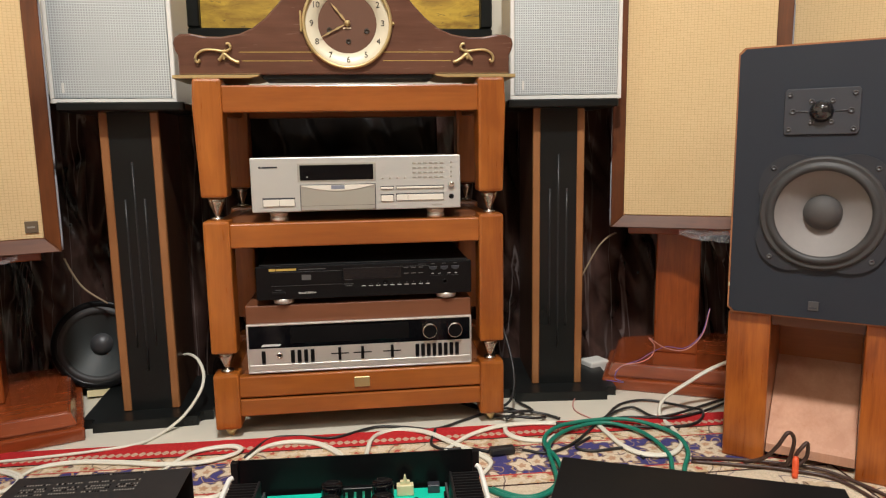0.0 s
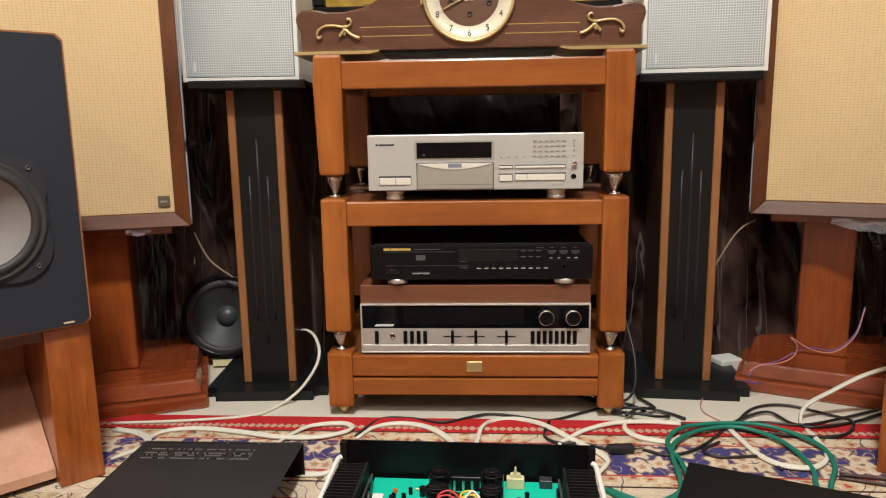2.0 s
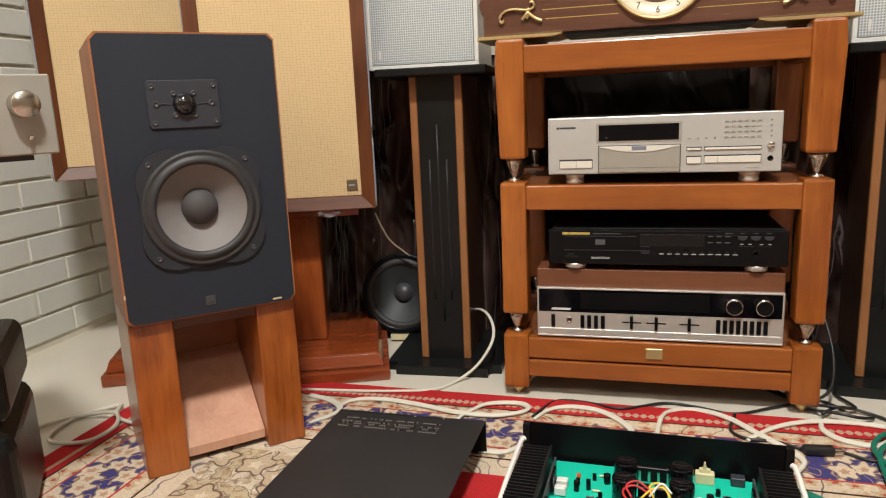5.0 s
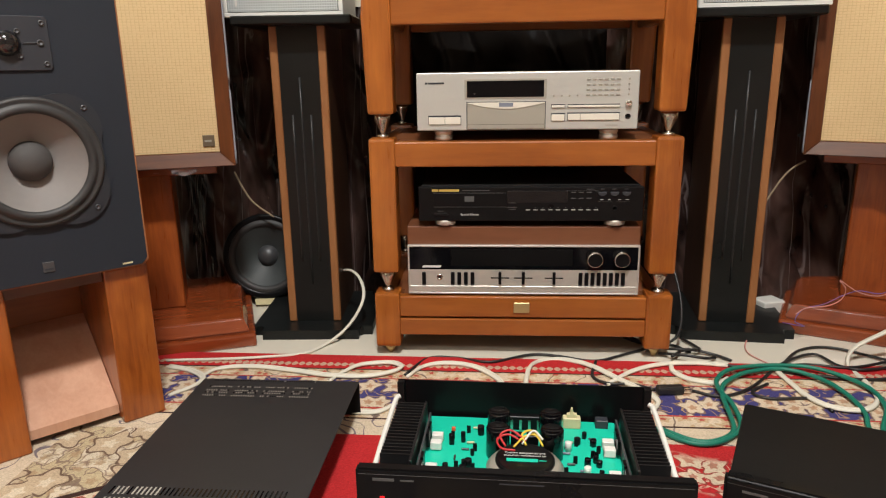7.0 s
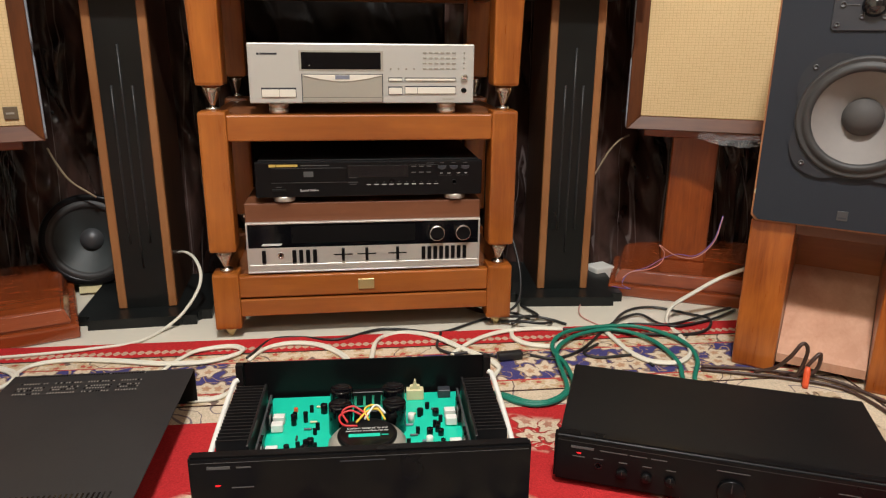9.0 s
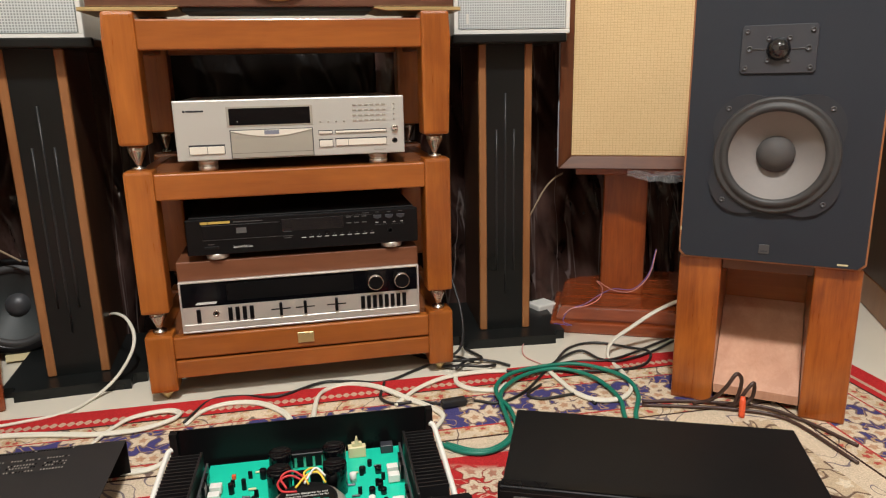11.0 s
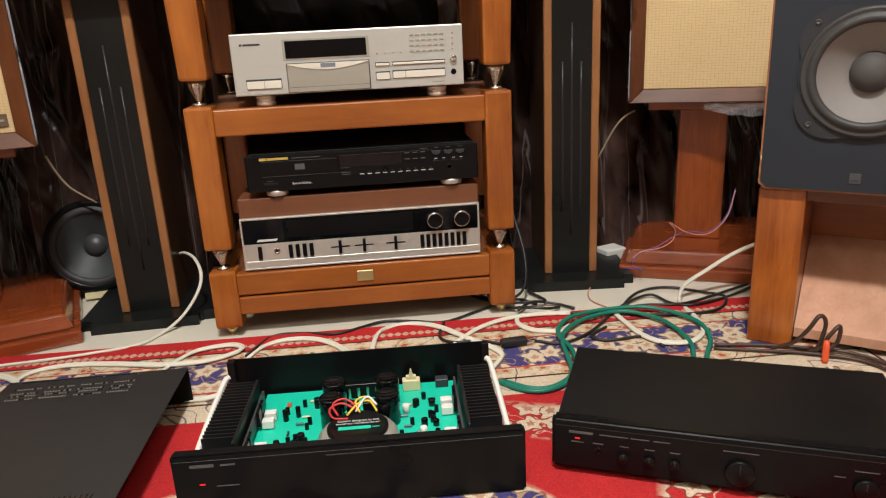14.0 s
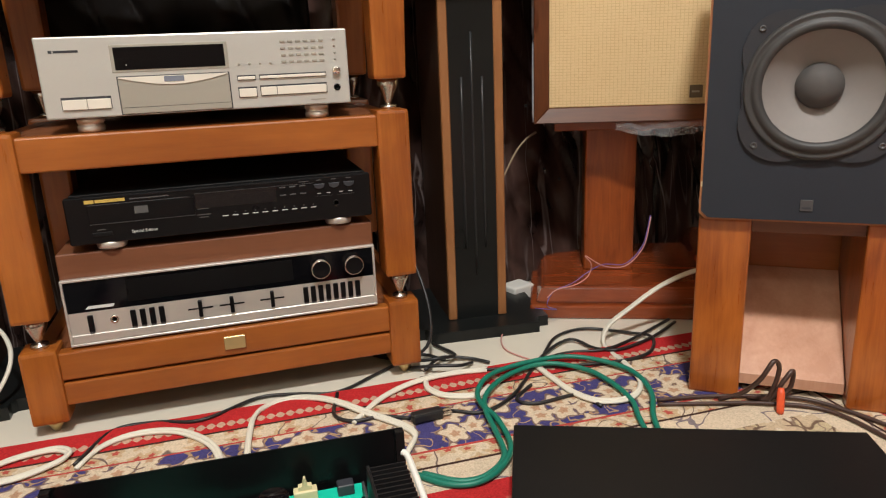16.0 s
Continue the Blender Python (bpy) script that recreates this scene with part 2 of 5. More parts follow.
def rug_material():
    """Woven rug: borders by the distance from its edge, a red field with corner pieces and a blue middle."""
    m = mat("woven oriental rug", (0.4, 0.05, 0.04), 0.95, 0, 0, 0.1)
    g = G(m)
    c = g.n("ShaderNodeTexCoord")
    sp = g.n("ShaderNodeSeparateXYZ")
    g.l(c.outputs["Object"], sp.inputs[0])
    x, y = sp.outputs[0], sp.outputs[1]
    ex = g.math("SUBTRACT", RUG_HALF, g.math("ABSOLUTE", x))
    ey = g.math("SUBTRACT", RUG_LONG, g.math("ABSOLUTE", y))
    d = g.math("MINIMUM", ex, ey)
    v = g.n("ShaderNodeMapping")
    g.l(c.outputs["Object"], v.inputs["Vector"])
    vec = v.outputs[0]
    wob = g.n("ShaderNodeTexNoise", i_Scale=14.0, i_Detail=2.0)
    g.l(vec, wob.inputs["Vector"])
    off = g.n("ShaderNodeVectorMath")
    off.operation = "SCALE"
    off.inputs["Scale"].default_value = 0.035
    g.l(wob.outputs["Color"], off.inputs[0])
    wv = g.n("ShaderNodeVectorMath")
    g.l(vec, wv.inputs[0])
    g.l(off.outputs[0], wv.inputs[1])

    def voro(scale, feature="F1", r=0.8):
        node = g.n("ShaderNodeTexVoronoi", i_Scale=scale, i_Randomness=r)
        node.feature = feature
        node.voronoi_dimensions = "2D"
        g.l(wv.outputs[0], node.inputs["Vector"])
        return node

    def flowers(scale, size, r=0.75):
        """Petalled blots and their hearts."""
        a = voro(scale, "F1", r)
        sub = g.n("ShaderNodeVectorMath")
        sub.operation = "SUBTRACT"
        sc = g.n("ShaderNodeVectorMath")
        sc.operation = "SCALE"
        g.l(wv.outputs[0], sub.inputs[0])
        g.l(a.outputs["Position"], sub.inputs[1])
        ss = g.n("ShaderNodeSeparateXYZ")
        g.l(sub.outputs[0], ss.inputs[0])
        ang = g.math("ARCTAN2", ss.outputs[1], ss.outputs[0])
        pet = g.math("MULTIPLY", g.math("SINE", g.math("MULTIPLY", ang, 5.0)), 0.22)
        rad = g.math("MULTIPLY", a.outputs["Distance"], g.math("SUBTRACT", 1.0, pet))
        ring = g.math("MULTIPLY", g.step(rad, size * 1.12, size * 1.06), g.step(rad, size * 0.9, size * 0.96))
        return g.step(rad, size, size * 0.85), g.step(rad, size * 0.42, size * 0.3), ring

    def vines(scale, w):
        e = g.noise(wv.outputs[0], scale, 1.0, 0.4, 1.2)
        return g.step(g.math("ABSOLUTE", g.math("SUBTRACT", e, 0.5)), w, w * 0.6)

    cream, tan, red, blue, dark = (0.6, 0.49, 0.36), (0.4, 0.26, 0.15), (0.45, 0.026, 0.028), (0.058, 0.052, 0.165), (0.05, 0.025, 0.02)
    f1, h1, o1 = flowers(22, 0.45)
    f2, h2, o2 = flowers(31, 0.42)
    f3, h3, o3 = flowers(12, 0.36, 0.9)
    vi, vs = vines(9, 0.012), vines(22, 0.03)
    # blue border with cream flowers
    bl = g.mix(vs, blue, tan)
    bl = g.mix(f1, bl, cream)
    bl = g.mix(o1, bl, (0.2, 0.13, 0.1))
    bl = g.mix(h1, bl, (0.45, 0.27, 0.17))
    # cream ground with tan scrolls, for narrow bands and corner pieces
    cr = g.mix(f2, cream, (0.5, 0.36, 0.22))
    cr = g.mix(vi, cr, (0.17, 0.12, 0.1))
    cr = g.mix(h2, cr, (0.42, 0.08, 0.06))
    corner = g.mix(f2, (0.62, 0.53, 0.4), (0.52, 0.42, 0.29))
    leafy = g.noise(wv.outputs[0], 7.5, 2, 0.45, 1.6)
    corner = g.mix(g.math("MULTIPLY", h2, 0.8), corner, (0.3, 0.2, 0.13))
    corner = g.mix(g.step(leafy, 0.5, 0.51), corner, (0.5, 0.4, 0.25))
    corner = g.mix(g.step(g.math("ABSOLUTE", g.math("SUBTRACT", leafy, 0.5)), 0.014, 0.008), corner, (0.24, 0.17, 0.12))
    corner = g.mix(g.step(g.math("ABSOLUTE", g.math("SUBTRACT", leafy, 0.6)), 0.01, 0.006), corner, (0.28, 0.2, 0.14))
    corner = g.mix(g.math("MULTIPLY", o1, 0.75), corner, (0.22, 0.15, 0.12))
    corner = g.mix(g.math("MULTIPLY", h1, 0.8), corner, (0.4, 0.27, 0.16))
    corner = g.mix(f3, corner, (0.52, 0.4, 0.27))
    corner = g.mix(h3, corner, (0.66, 0.56, 0.42))
    corner = g.mix(o3, corner, (0.16, 0.1, 0.07))
    # red field with cream flower sprays
    patch = g.step(g.noise(vec, 3.5, 1), 0.5, 0.54)
    spray = g.math("MULTIPLY", g.math("MAXIMUM", f1, g.math("MULTIPLY", vs, 0.7)), patch)
    fl = g.mix(spray, red, cream)
    fl = g.mix(g.math("MULTIPLY", h1, patch), fl, (0.42, 0.2, 0.14))
    fl = g.mix(g.math("MULTIPLY", o1, patch), fl, (0.25, 0.05, 0.04))
    # the middle piece, blue
    yy = g.math("SUBTRACT", y, RUG_MID)
    rr = g.math("SQRT", g.math("ADD", g.math("MULTIPLY", x, x), g.math("MULTIPLY", g.math("MULTIPLY", yy, yy), 0.6)))
    ring = g.math("MULTIPLY", g.math("SINE", g.math("MULTIPLY", g.math("ARCTAN2", yy, x), 12.0)), 0.03)
    fl = g.mix(g.step(g.math("ADD", rr, ring), 0.65, 0.64), fl, bl)
    # corner pieces
    cc = g.math("ADD", g.math("ABSOLUTE", x), g.math("MULTIPLY", g.math("SUBTRACT", y, RUG_LONG - 1.0), 0.55))
    wav = g.math("MULTIPLY", g.math("SINE", g.math("MULTIPLY", y, 22.0)), 0.05)
    cs = g.math("ADD", cc, wav)
    fl = g.mix(g.step(cs, 0.93, 0.94), fl, corner)
    fl = g.mix(g.math("MULTIPLY", g.step(cs, 0.915, 0.92), g.step(cs, 0.945, 0.94)), fl, dark)
    # scalloped cream row in the outer red band
    sx = g.math("ABSOLUTE", g.math("SINE", g.math("MULTIPLY", x, 2 * math.pi / 0.03)))
    sca = g.math("LESS_THAN", g.math("ABSOLUTE", g.math("SUBTRACT", d, 0.0485)), g.math("MULTIPLY", sx, 0.009))
    outer = g.mix(sca, red, (0.5, 0.33, 0.24))

    def band(lo, hi, inner, colour):
        k = g.math("MULTIPLY", g.math("GREATER_THAN", d, lo), g.math("LESS_THAN", d, hi))
        return g.mix(k, inner, colour)

    out = band(-1, 0.068, fl, outer)
    out = band(0.068, 0.073, out, dark)
    out = band(0.073, 0.109, out, cr)
    out = band(0.109, 0.113, out, (0.42, 0.06, 0.05))
    out = band(0.113, 0.228, out, bl)
    out = band(0.228, 0.233, out, (0.42, 0.06, 0.05))
    out = band(0.233, 0.267, out, cr)
    out = band(0.267, 0.272, out, dark)
    out = band(0.272, 0.325, out, g.mix(vi, cream, (0.2, 0.16, 0.17)))
    weave = g.n("ShaderNodeTexNoise", i_Scale=420.0, i_Detail=2.0)
    g.l(vec, weave.inputs["Vector"])
    wear = g.n("ShaderNodeTexNoise", i_Scale=6.0, i_Detail=4.0)
    g.l(vec, wear.inputs["Vector"])
    shade = g.math("ADD", g.math("MULTIPLY", weave.outputs[0], 0.9), g.math("ADD", g.math("MULTIPLY", wear.outputs[0], 0.4), 0.35))
    hv = g.n("ShaderNodeHueSaturation")
    g.l(shade, hv.inputs["Value"])
    g.l(out, hv.inputs["Color"])
    g.color(hv.outputs[0])
    g.bump(weave.outputs[0], 0.7, 0.002)
    return m


RUG_HALF, RUG_LONG, RUG_MID = 1.12, 1.65, 0.28
RUG = rug_material()


def tile_material():
    m = mat("glazed cream floor tile", (0.72, 0.68, 0.58), 0.18, 0, 0.2)
    g = G(m)
    v = g.coord((1, 1, 1))
    n = g.noise(v, 3, 5)
    g.color(g.mix(n, (0.66, 0.61, 0.5), (0.76, 0.72, 0.62)))
    g.rough(g.math("ADD", g.math("MULTIPLY", g.noise(v, 30, 3), 0.2), 0.1))
    return m


TILE = tile_material()


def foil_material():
    """Thin glossy sheeting with long slanting creases, whose glare is painted pale."""
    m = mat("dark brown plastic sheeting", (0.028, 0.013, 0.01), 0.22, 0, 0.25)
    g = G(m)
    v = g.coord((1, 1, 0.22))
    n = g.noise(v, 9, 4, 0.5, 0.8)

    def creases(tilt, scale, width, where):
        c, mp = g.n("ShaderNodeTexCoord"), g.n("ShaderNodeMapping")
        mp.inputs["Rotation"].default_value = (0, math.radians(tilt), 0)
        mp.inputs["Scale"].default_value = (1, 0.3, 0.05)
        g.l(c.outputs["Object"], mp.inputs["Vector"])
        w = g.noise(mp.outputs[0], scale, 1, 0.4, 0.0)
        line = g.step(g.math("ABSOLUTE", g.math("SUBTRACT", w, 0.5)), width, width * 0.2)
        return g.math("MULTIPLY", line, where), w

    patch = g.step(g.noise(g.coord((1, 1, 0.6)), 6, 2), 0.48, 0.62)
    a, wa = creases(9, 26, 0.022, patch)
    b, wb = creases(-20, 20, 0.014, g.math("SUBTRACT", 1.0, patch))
    crease_glare = g.math("MAXIMUM", a, b)
    # lighter brown patches and pale crease lines put the sheen into the colour
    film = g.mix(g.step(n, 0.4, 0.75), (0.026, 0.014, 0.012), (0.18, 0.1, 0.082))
    g.color(g.mix(g.math("MULTIPLY", crease_glare, 0.7), film, (0.36, 0.3, 0.29)))
    g.rough(g.math("ADD", g.math("MULTIPLY", n, 0.25), 0.08))
    g.bump(g.math("ADD", g.math("MULTIPLY", g.noise(v, 16, 3, 0.5, 0.5), 0.6), g.math("MULTIPLY", g.math("ADD", wa, wb), 0.5)), 0.6, 0.014)
    return m


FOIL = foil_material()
# the dark of the rack's openings is put into this drop's colour
FOIL_DARKENED = worn("sheeting darkened behind the rack", (0.014, 0.011, 0.01), 0.35, 0, 0.4, 25, 0.3, 0, 0.3)


def painting_material():
    m = mat("ochre painted canvas", (0.45, 0.3, 0.05), 0.6)
    g = G(m)
    v = g.coord((1, 1, 3.2))
    n, n2 = g.noise(v, 9, 5, 0.6, 0.8), g.noise(v, 28, 4, 0.6, 0.5)
    a = g.mix(g.step(n, 0.35, 0.62), (0.28, 0.15, 0.008), (0.58, 0.37, 0.035))
    g.color(g.mix(g.step(n2, 0.62, 0.7), a, (0.12, 0.08, 0.02)))
    g.bump(n2, 0.3, 0.002)
    return m


CANVAS = painting_material()


# ---- mesh helpers ----
def box(x0, x1, y0, y1, z0, z1, bev=0.0, seg=1, bm=None):
    bm = bm or bmesh.new()
    vs = [bm.verts.new((x, y, z)) for z in (z0, z1) for y in (y0, y1) for x in (x0, x1)]
    fs = [bm.faces.new([vs[i] for i in q]) for q in ((0, 2, 3, 1), (4, 5, 7, 6), (0, 1, 5, 4), (2, 6, 7, 3), (0, 4, 6, 2), (1, 3, 7, 5))]
    if bev:
        es = list({e for f in fs for e in f.edges})
        bmesh.ops.bevel(bm, geom=es, offset=bev, segments=seg, profile=0.5, affect="EDGES")
    return bm


def prism(outline, y0, y1, bev=0.0, seg=1, bm=None):
    """An outline in x and z, drawn out from y0 to y1."""
    bm = bm or bmesh.new()
    a = [bm.verts.new((x, y0, z)) for x, z in outline]
    b = [bm.verts.new((x, y1, z)) for x, z in outline]
    n = len(a)
    front = bm.faces.new(a)
    back = bm.faces.new(b[::-1])
    for i in range(n):
        bm.faces.new((a[i], b[i], b[(i + 1) % n], a[(i + 1) % n]))
    bmesh.ops.recalc_face_normals(bm, faces=list(bm.faces))
    if bev:
        bmesh.ops.bevel(bm, geom=list(set(front.edges) | set(back.edges)), offset=bev, segments=seg, profile=0.5, affect="EDGES")
    return bm


def holed(outline, cx, cz, r, y0, y1, n=56):
    """A plate with an outline in x and z and one round hole."""
    bm = bmesh.new()
    o = [bm.verts.new((x, y0, z)) for x, z in outline]
    h = [bm.verts.new((cx + r * math.cos(2 * math.pi * i / n), y0, cz + r * math.sin(2 * math.pi * i / n))) for i in range(n)]
    es = [bm.edges.new((p[i], p[(i + 1) % len(p)])) for p in (o, h) for i in range(len(p))]
    bmesh.ops.triangle_fill(bm, edges=es, use_beauty=True)
    fs = list(bm.faces)
    ext = bmesh.ops.extrude_face_region(bm, geom=fs)
    for v in ext["geom"]:
        if isinstance(v, bmesh.types.BMVert):
            v.co.y = y1
    bmesh.ops.recalc_face_normals(bm, faces=list(bm.faces))
    return bm


def lathe(profile, n=32, m=None, bm=None, cap=True):
    """A profile of (radius, height) turned round z, then placed by m."""
    bm = bm or bmesh.new()
    m = m or Matrix()
    rings = []
    for r, z in profile:
        if r < 1e-6:
            rings.append([bm.verts.new(m @ Vector((0, 0, z)))])
        else:
            rings.append([bm.verts.new(m @ Vector((r * math.cos(2 * math.pi * i / n), r * math.sin(2 * math.pi * i / n), z))) for i in range(n)])
    made = []
    for a, b in zip(rings, rings[1:]):
        for i in range(n):
            j = (i + 1) % n
            q = [a[i % len(a)], a[j % len(a)], b[j % len(b)], b[i % len(b)]]
            q = list(dict.fromkeys(q))
            if len(q) > 2:
                made.append(bm.faces.new(q))
    if cap:
        for r in (rings[0], rings[-1]):
            if len(r) > 2:
                made.append(bm.faces.new(r))
    bmesh.ops.recalc_face_normals(bm, faces=made)
    for f in made:
        f.smooth = True
    return bm


def smooth_line(pts, per=6):
    p = [Vector(q) for q in pts]
    p = [p[0] * 2 - p[1]] + p + [p[-1] * 2 - p[-2]]
    out = []
    for i in range(1, len(p) - 2):
        for k in range(per):
            t = k / per
            a, b, c, d = p[i - 1:i + 3]
            out.append(0.5 * (2 * b + (c - a) * t + (2 * a - 5 * b + 4 * c - d) * t * t + (3 * b - a - 3 * c + d) * t ** 3))
    out.append(p[-2])
    return out


def tube(pts, r, flat=1.0, n=8, per=6, bm=None):
    """A cable of radius r along pts; flat squashes it in height."""
    bm = bm or bmesh.new()
    line = smooth_line(pts, per)
    rings = []
    for i, q in enumerate(line):
        d = (line[min(i + 1, len(line) - 1)] - line[max(i - 1, 0)]).normalized()
        s = d.cross(Vector((0, 0, 1)))
        s = s.normalized() if s.length > 1e-4 else Vector((1, 0, 0))
        u = s.cross(d)
        rings.append([bm.verts.new(q + s * (r * math.cos(2 * math.pi * k / n)) + u * (r * flat * math.sin(2 * math.pi * k / n))) for k in range(n)])
    fs = []
    for a, b in zip(rings, rings[1:]):
        fs += [bm.faces.new((a[k], a[(k + 1) % n], b[(k + 1) % n], b[k])) for k in range(n)]
    fs += [bm.faces.new(rings[0]), bm.faces.new(rings[-1])]
    bmesh.ops.recalc_face_normals(bm, faces=fs)
    for f in fs:
        f.smooth = True
    return bm


def mesh_of(name, bm, material):
    me = bpy.data.meshes.new(name)
    bm.to_mesh(me)
    bm.free()
    me.materials.append(material)
    return me


def part(name, bm, material, parent, label=""):
    ob = new(name, mesh_of(name, bm, material))
    ob.parent = parent
    if label:
        tagged(ob, label)
    return ob


def thing(name, label, category, m=None, group="", kind=""):
    ob = new(name)
    ob.empty_display_size = 0.05
    if m:
        ob.matrix_basis = m
    return tagged(ob, label, category, group, kind)


def solo(name, bm, material, label, category, m=None, group="", kind=""):
    ob = new(name, mesh_of(name, bm, material))
    if m:
        ob.matrix_basis = m
    return tagged(ob, label, category, group, kind)


def words(text, size, m, material, parent, name="lettering", depth=0.0003, align="CENTER"):
    """Raised lettering in the built-in font as a mesh part."""
    cu = bpy.data.curves.new("text", "FONT")
    cu.body, cu.size, cu.extrude, cu.align_x, cu.align_y = text, size, depth, align, "CENTER"
    tmp = new("text", cu)
    me = bpy.data.meshes.new_from_object(tmp.evaluated_get(bpy.context.evaluated_depsgraph_get()))
    bpy.data.objects.remove(tmp)
    me.transform(m)
    me.materials.clear()
    me.materials.append(material)
    ob = new(name, me)
    ob.parent = parent
    return ob


FRONT = pose(0, 0, 0, 90)  # turns flat lettering or a lathed thing to face -y


def at(x, y, z):
    return Matrix.Translation((x, y, z)) @ FRONT


# ---- structure ----
room = dict(x0=-1.62, x1=2.3, y0=-2.4, y1=1.98, h=2.75)
X0, X1, Y0, Y1, H = room["x0"], room["x1"], room["y0"], room["y1"], room["h"]
floor = solo("floor", box(X0 - 0.1, X1 + 0.1, Y0 - 0.1, Y1 + 0.1, -0.12, 0), TILE, "cream glazed tile floor", "floor", kind="structure")
solo("wall_north", box(X0 - 0.1, X1 + 0.1, Y1, Y1 + 0.1, 0, H), WALL, "cream painted plaster wall", "wall", kind="structure")
solo("wall_south", box(X0 - 0.1, X1 + 0.1, Y0 - 0.1, Y0, 0, H), WALL_DULL, "unseen dull brown wall, dark to cut bounced light", "wall", kind="structure")
wall_west = solo("wall_west", box(X0 - 0.12, X0 - 0.008, Y0, Y1, 0, H), WALL, "white painted brick wall", "wall", kind="structure")
solo("wall_east", box(X1, X1 + 0.1, Y0, Y1, 0, H), WALL_DULL, "unseen dull brown wall, dark to cut bounced light", "wall", kind="structure")
solo("ceiling", box(X0 - 0.1, X1 + 0.1, Y0 - 0.1, Y1 + 0.1, H, H + 0.1), CEILING, "white painted ceiling", "ceiling", kind="structure")
rug = solo("rug", box(-RUG_HALF, RUG_HALF, -RUG_LONG, RUG_LONG, 0, 0.006, 0.002), RUG, "red and blue oriental rug with floral borders on the tiles", "rug", pose(-0.01, 1.373 - RUG_LONG, 0.0005, 0, 0, -1.0))

# ceiling lights
GLOW = mat("lamp diffuser", (0.9, 0.9, 0.88), 0.5)
GLOW.node_tree.nodes["Principled BSDF"].inputs["Emission Color"].default_value = (1.0, 0.8, 0.55, 1)
GLOW.node_tree.nodes["Principled BSDF"].inputs["Emission Strength"].default_value = 6
for lx, ly, lw, watt in LAMPS:
    lamp = thing("ceiling_light", "white framed ceiling light with a glowing diffuser", "ceiling light", pose(lx, ly, H), "ceiling lights")
    fr = box(-lw, lw, -lw, -lw + 0.02, -0.03, 0)
    for q in ((-lw, lw, lw - 0.02, lw), (-lw, -lw + 0.02, -lw + 0.02, lw - 0.02), (lw - 0.02, lw, -lw + 0.02, lw - 0.02)):
        box(*q, -0.03, 0, bm=fr)
    part("frame", fr, WHITE_PAINT, lamp)
    part("diffuser", box(-lw + 0.021, lw - 0.021, -lw + 0.021, lw - 0.021, -0.015, -0.004), GLOW, lamp)
    ld = bpy.data.lights.new("ceiling_lamp", "AREA")
    ld.shape, ld.size, ld.energy, ld.color = "SQUARE", 2 * lw - 0.05, watt, LAMP_COLOR
    lo = new("ceiling_lamp", ld)
    lo.matrix_basis = pose(lx, ly, H - 0.035)

# the dark plastic sheeting hung along the wall
def sheet_drop(x0, x1, seed, back=0.0):
    """One hanging drop of sheeting with soft folds and sharp creases."""
    bm = bmesh.new()
    nx, nz = int((x1 - x0) * 150), 60
    grid = []
    for i in range(nx + 1):
        x = x0 + (x1 - x0) * i / nx
        col = []
        for k in range(nz + 1):
            z = 0.74 * k / nz
            f = noise.noise((x * 8 + 1.5 * z, seed, z * 0.9)) * 0.04 + noise.noise((x * 19 - 3 * z, seed + 3, z * 2.2)) * 0.018
            f += max(0, 0.16 - abs(noise.noise((x * 13 + z * 6, seed + 9, z * 3.5)))) * 0.09
            col.append(bm.verts.new((x, 1.83 + back + f - 0.06 * (1 - k / nz) ** 2, z + 0.004)))
        grid.append(col)
    for a, b in zip(grid, grid[1:]):
        for k in range(nz):
            bm.faces.new((a[k], b[k], b[k + 1], a[k + 1])).smooth = True
    bmesh.ops.solidify(bm, geom=list(bm.faces), thickness=0.002)
    return bm


sheeting = thing("plastic_sheeting", "dark brown crumpled plastic sheeting hung along the wall", "sheeting")
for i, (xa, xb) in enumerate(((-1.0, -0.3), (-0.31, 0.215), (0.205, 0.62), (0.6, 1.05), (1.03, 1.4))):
    part("sheet", sheet_drop(xa, xb, 5.0 * i, 0.09 if i == 4 else 0.0), FOIL_DARKENED if i == 1 else FOIL, sheeting)
    for k in range(4):
        part("rivet", lathe([(0.004, 0), (0.003, 0.003), (0, 0.0035)], 10, at(xa + (xb - xa) * (0.2 + 0.2 * k), 1.80 + 0.01 * k, 0.15 + 0.09 * ((k * 3 + i) % 5))), SCREW, sheeting)

# painting on the wall behind the clock
painting = thing("painting", "ochre landscape painting in a dark wooden frame", "painting", pose(-0.02, 1.955, 0.89))
fr = box(-0.41, 0.41, -0.02, 0.02, 0.0, 0.032, 0.004)
for q in ((-0.41, 0.41, 0.54, 0.572), (-0.41, -0.378, 0.033, 0.539), (0.378, 0.41, 0.033, 0.539)):
    box(q[0], q[1], -0.02, 0.02, q[2], q[3], 0.004, bm=fr)
part("frame", fr, BLACK_MDF, painting)
part("canvas", box(-0.377, 0.377, 0.0, 0.012, 0.033, 0.539), CANVAS, painting)


# ---- rack ----
rack = thing("audio_rack", "orange-brown cherry wood audio rack in three tiers on metal cones", "rack", pose(0, 1.39, 0))
RW, PW, RD = 0.307, 0.053, 0.37


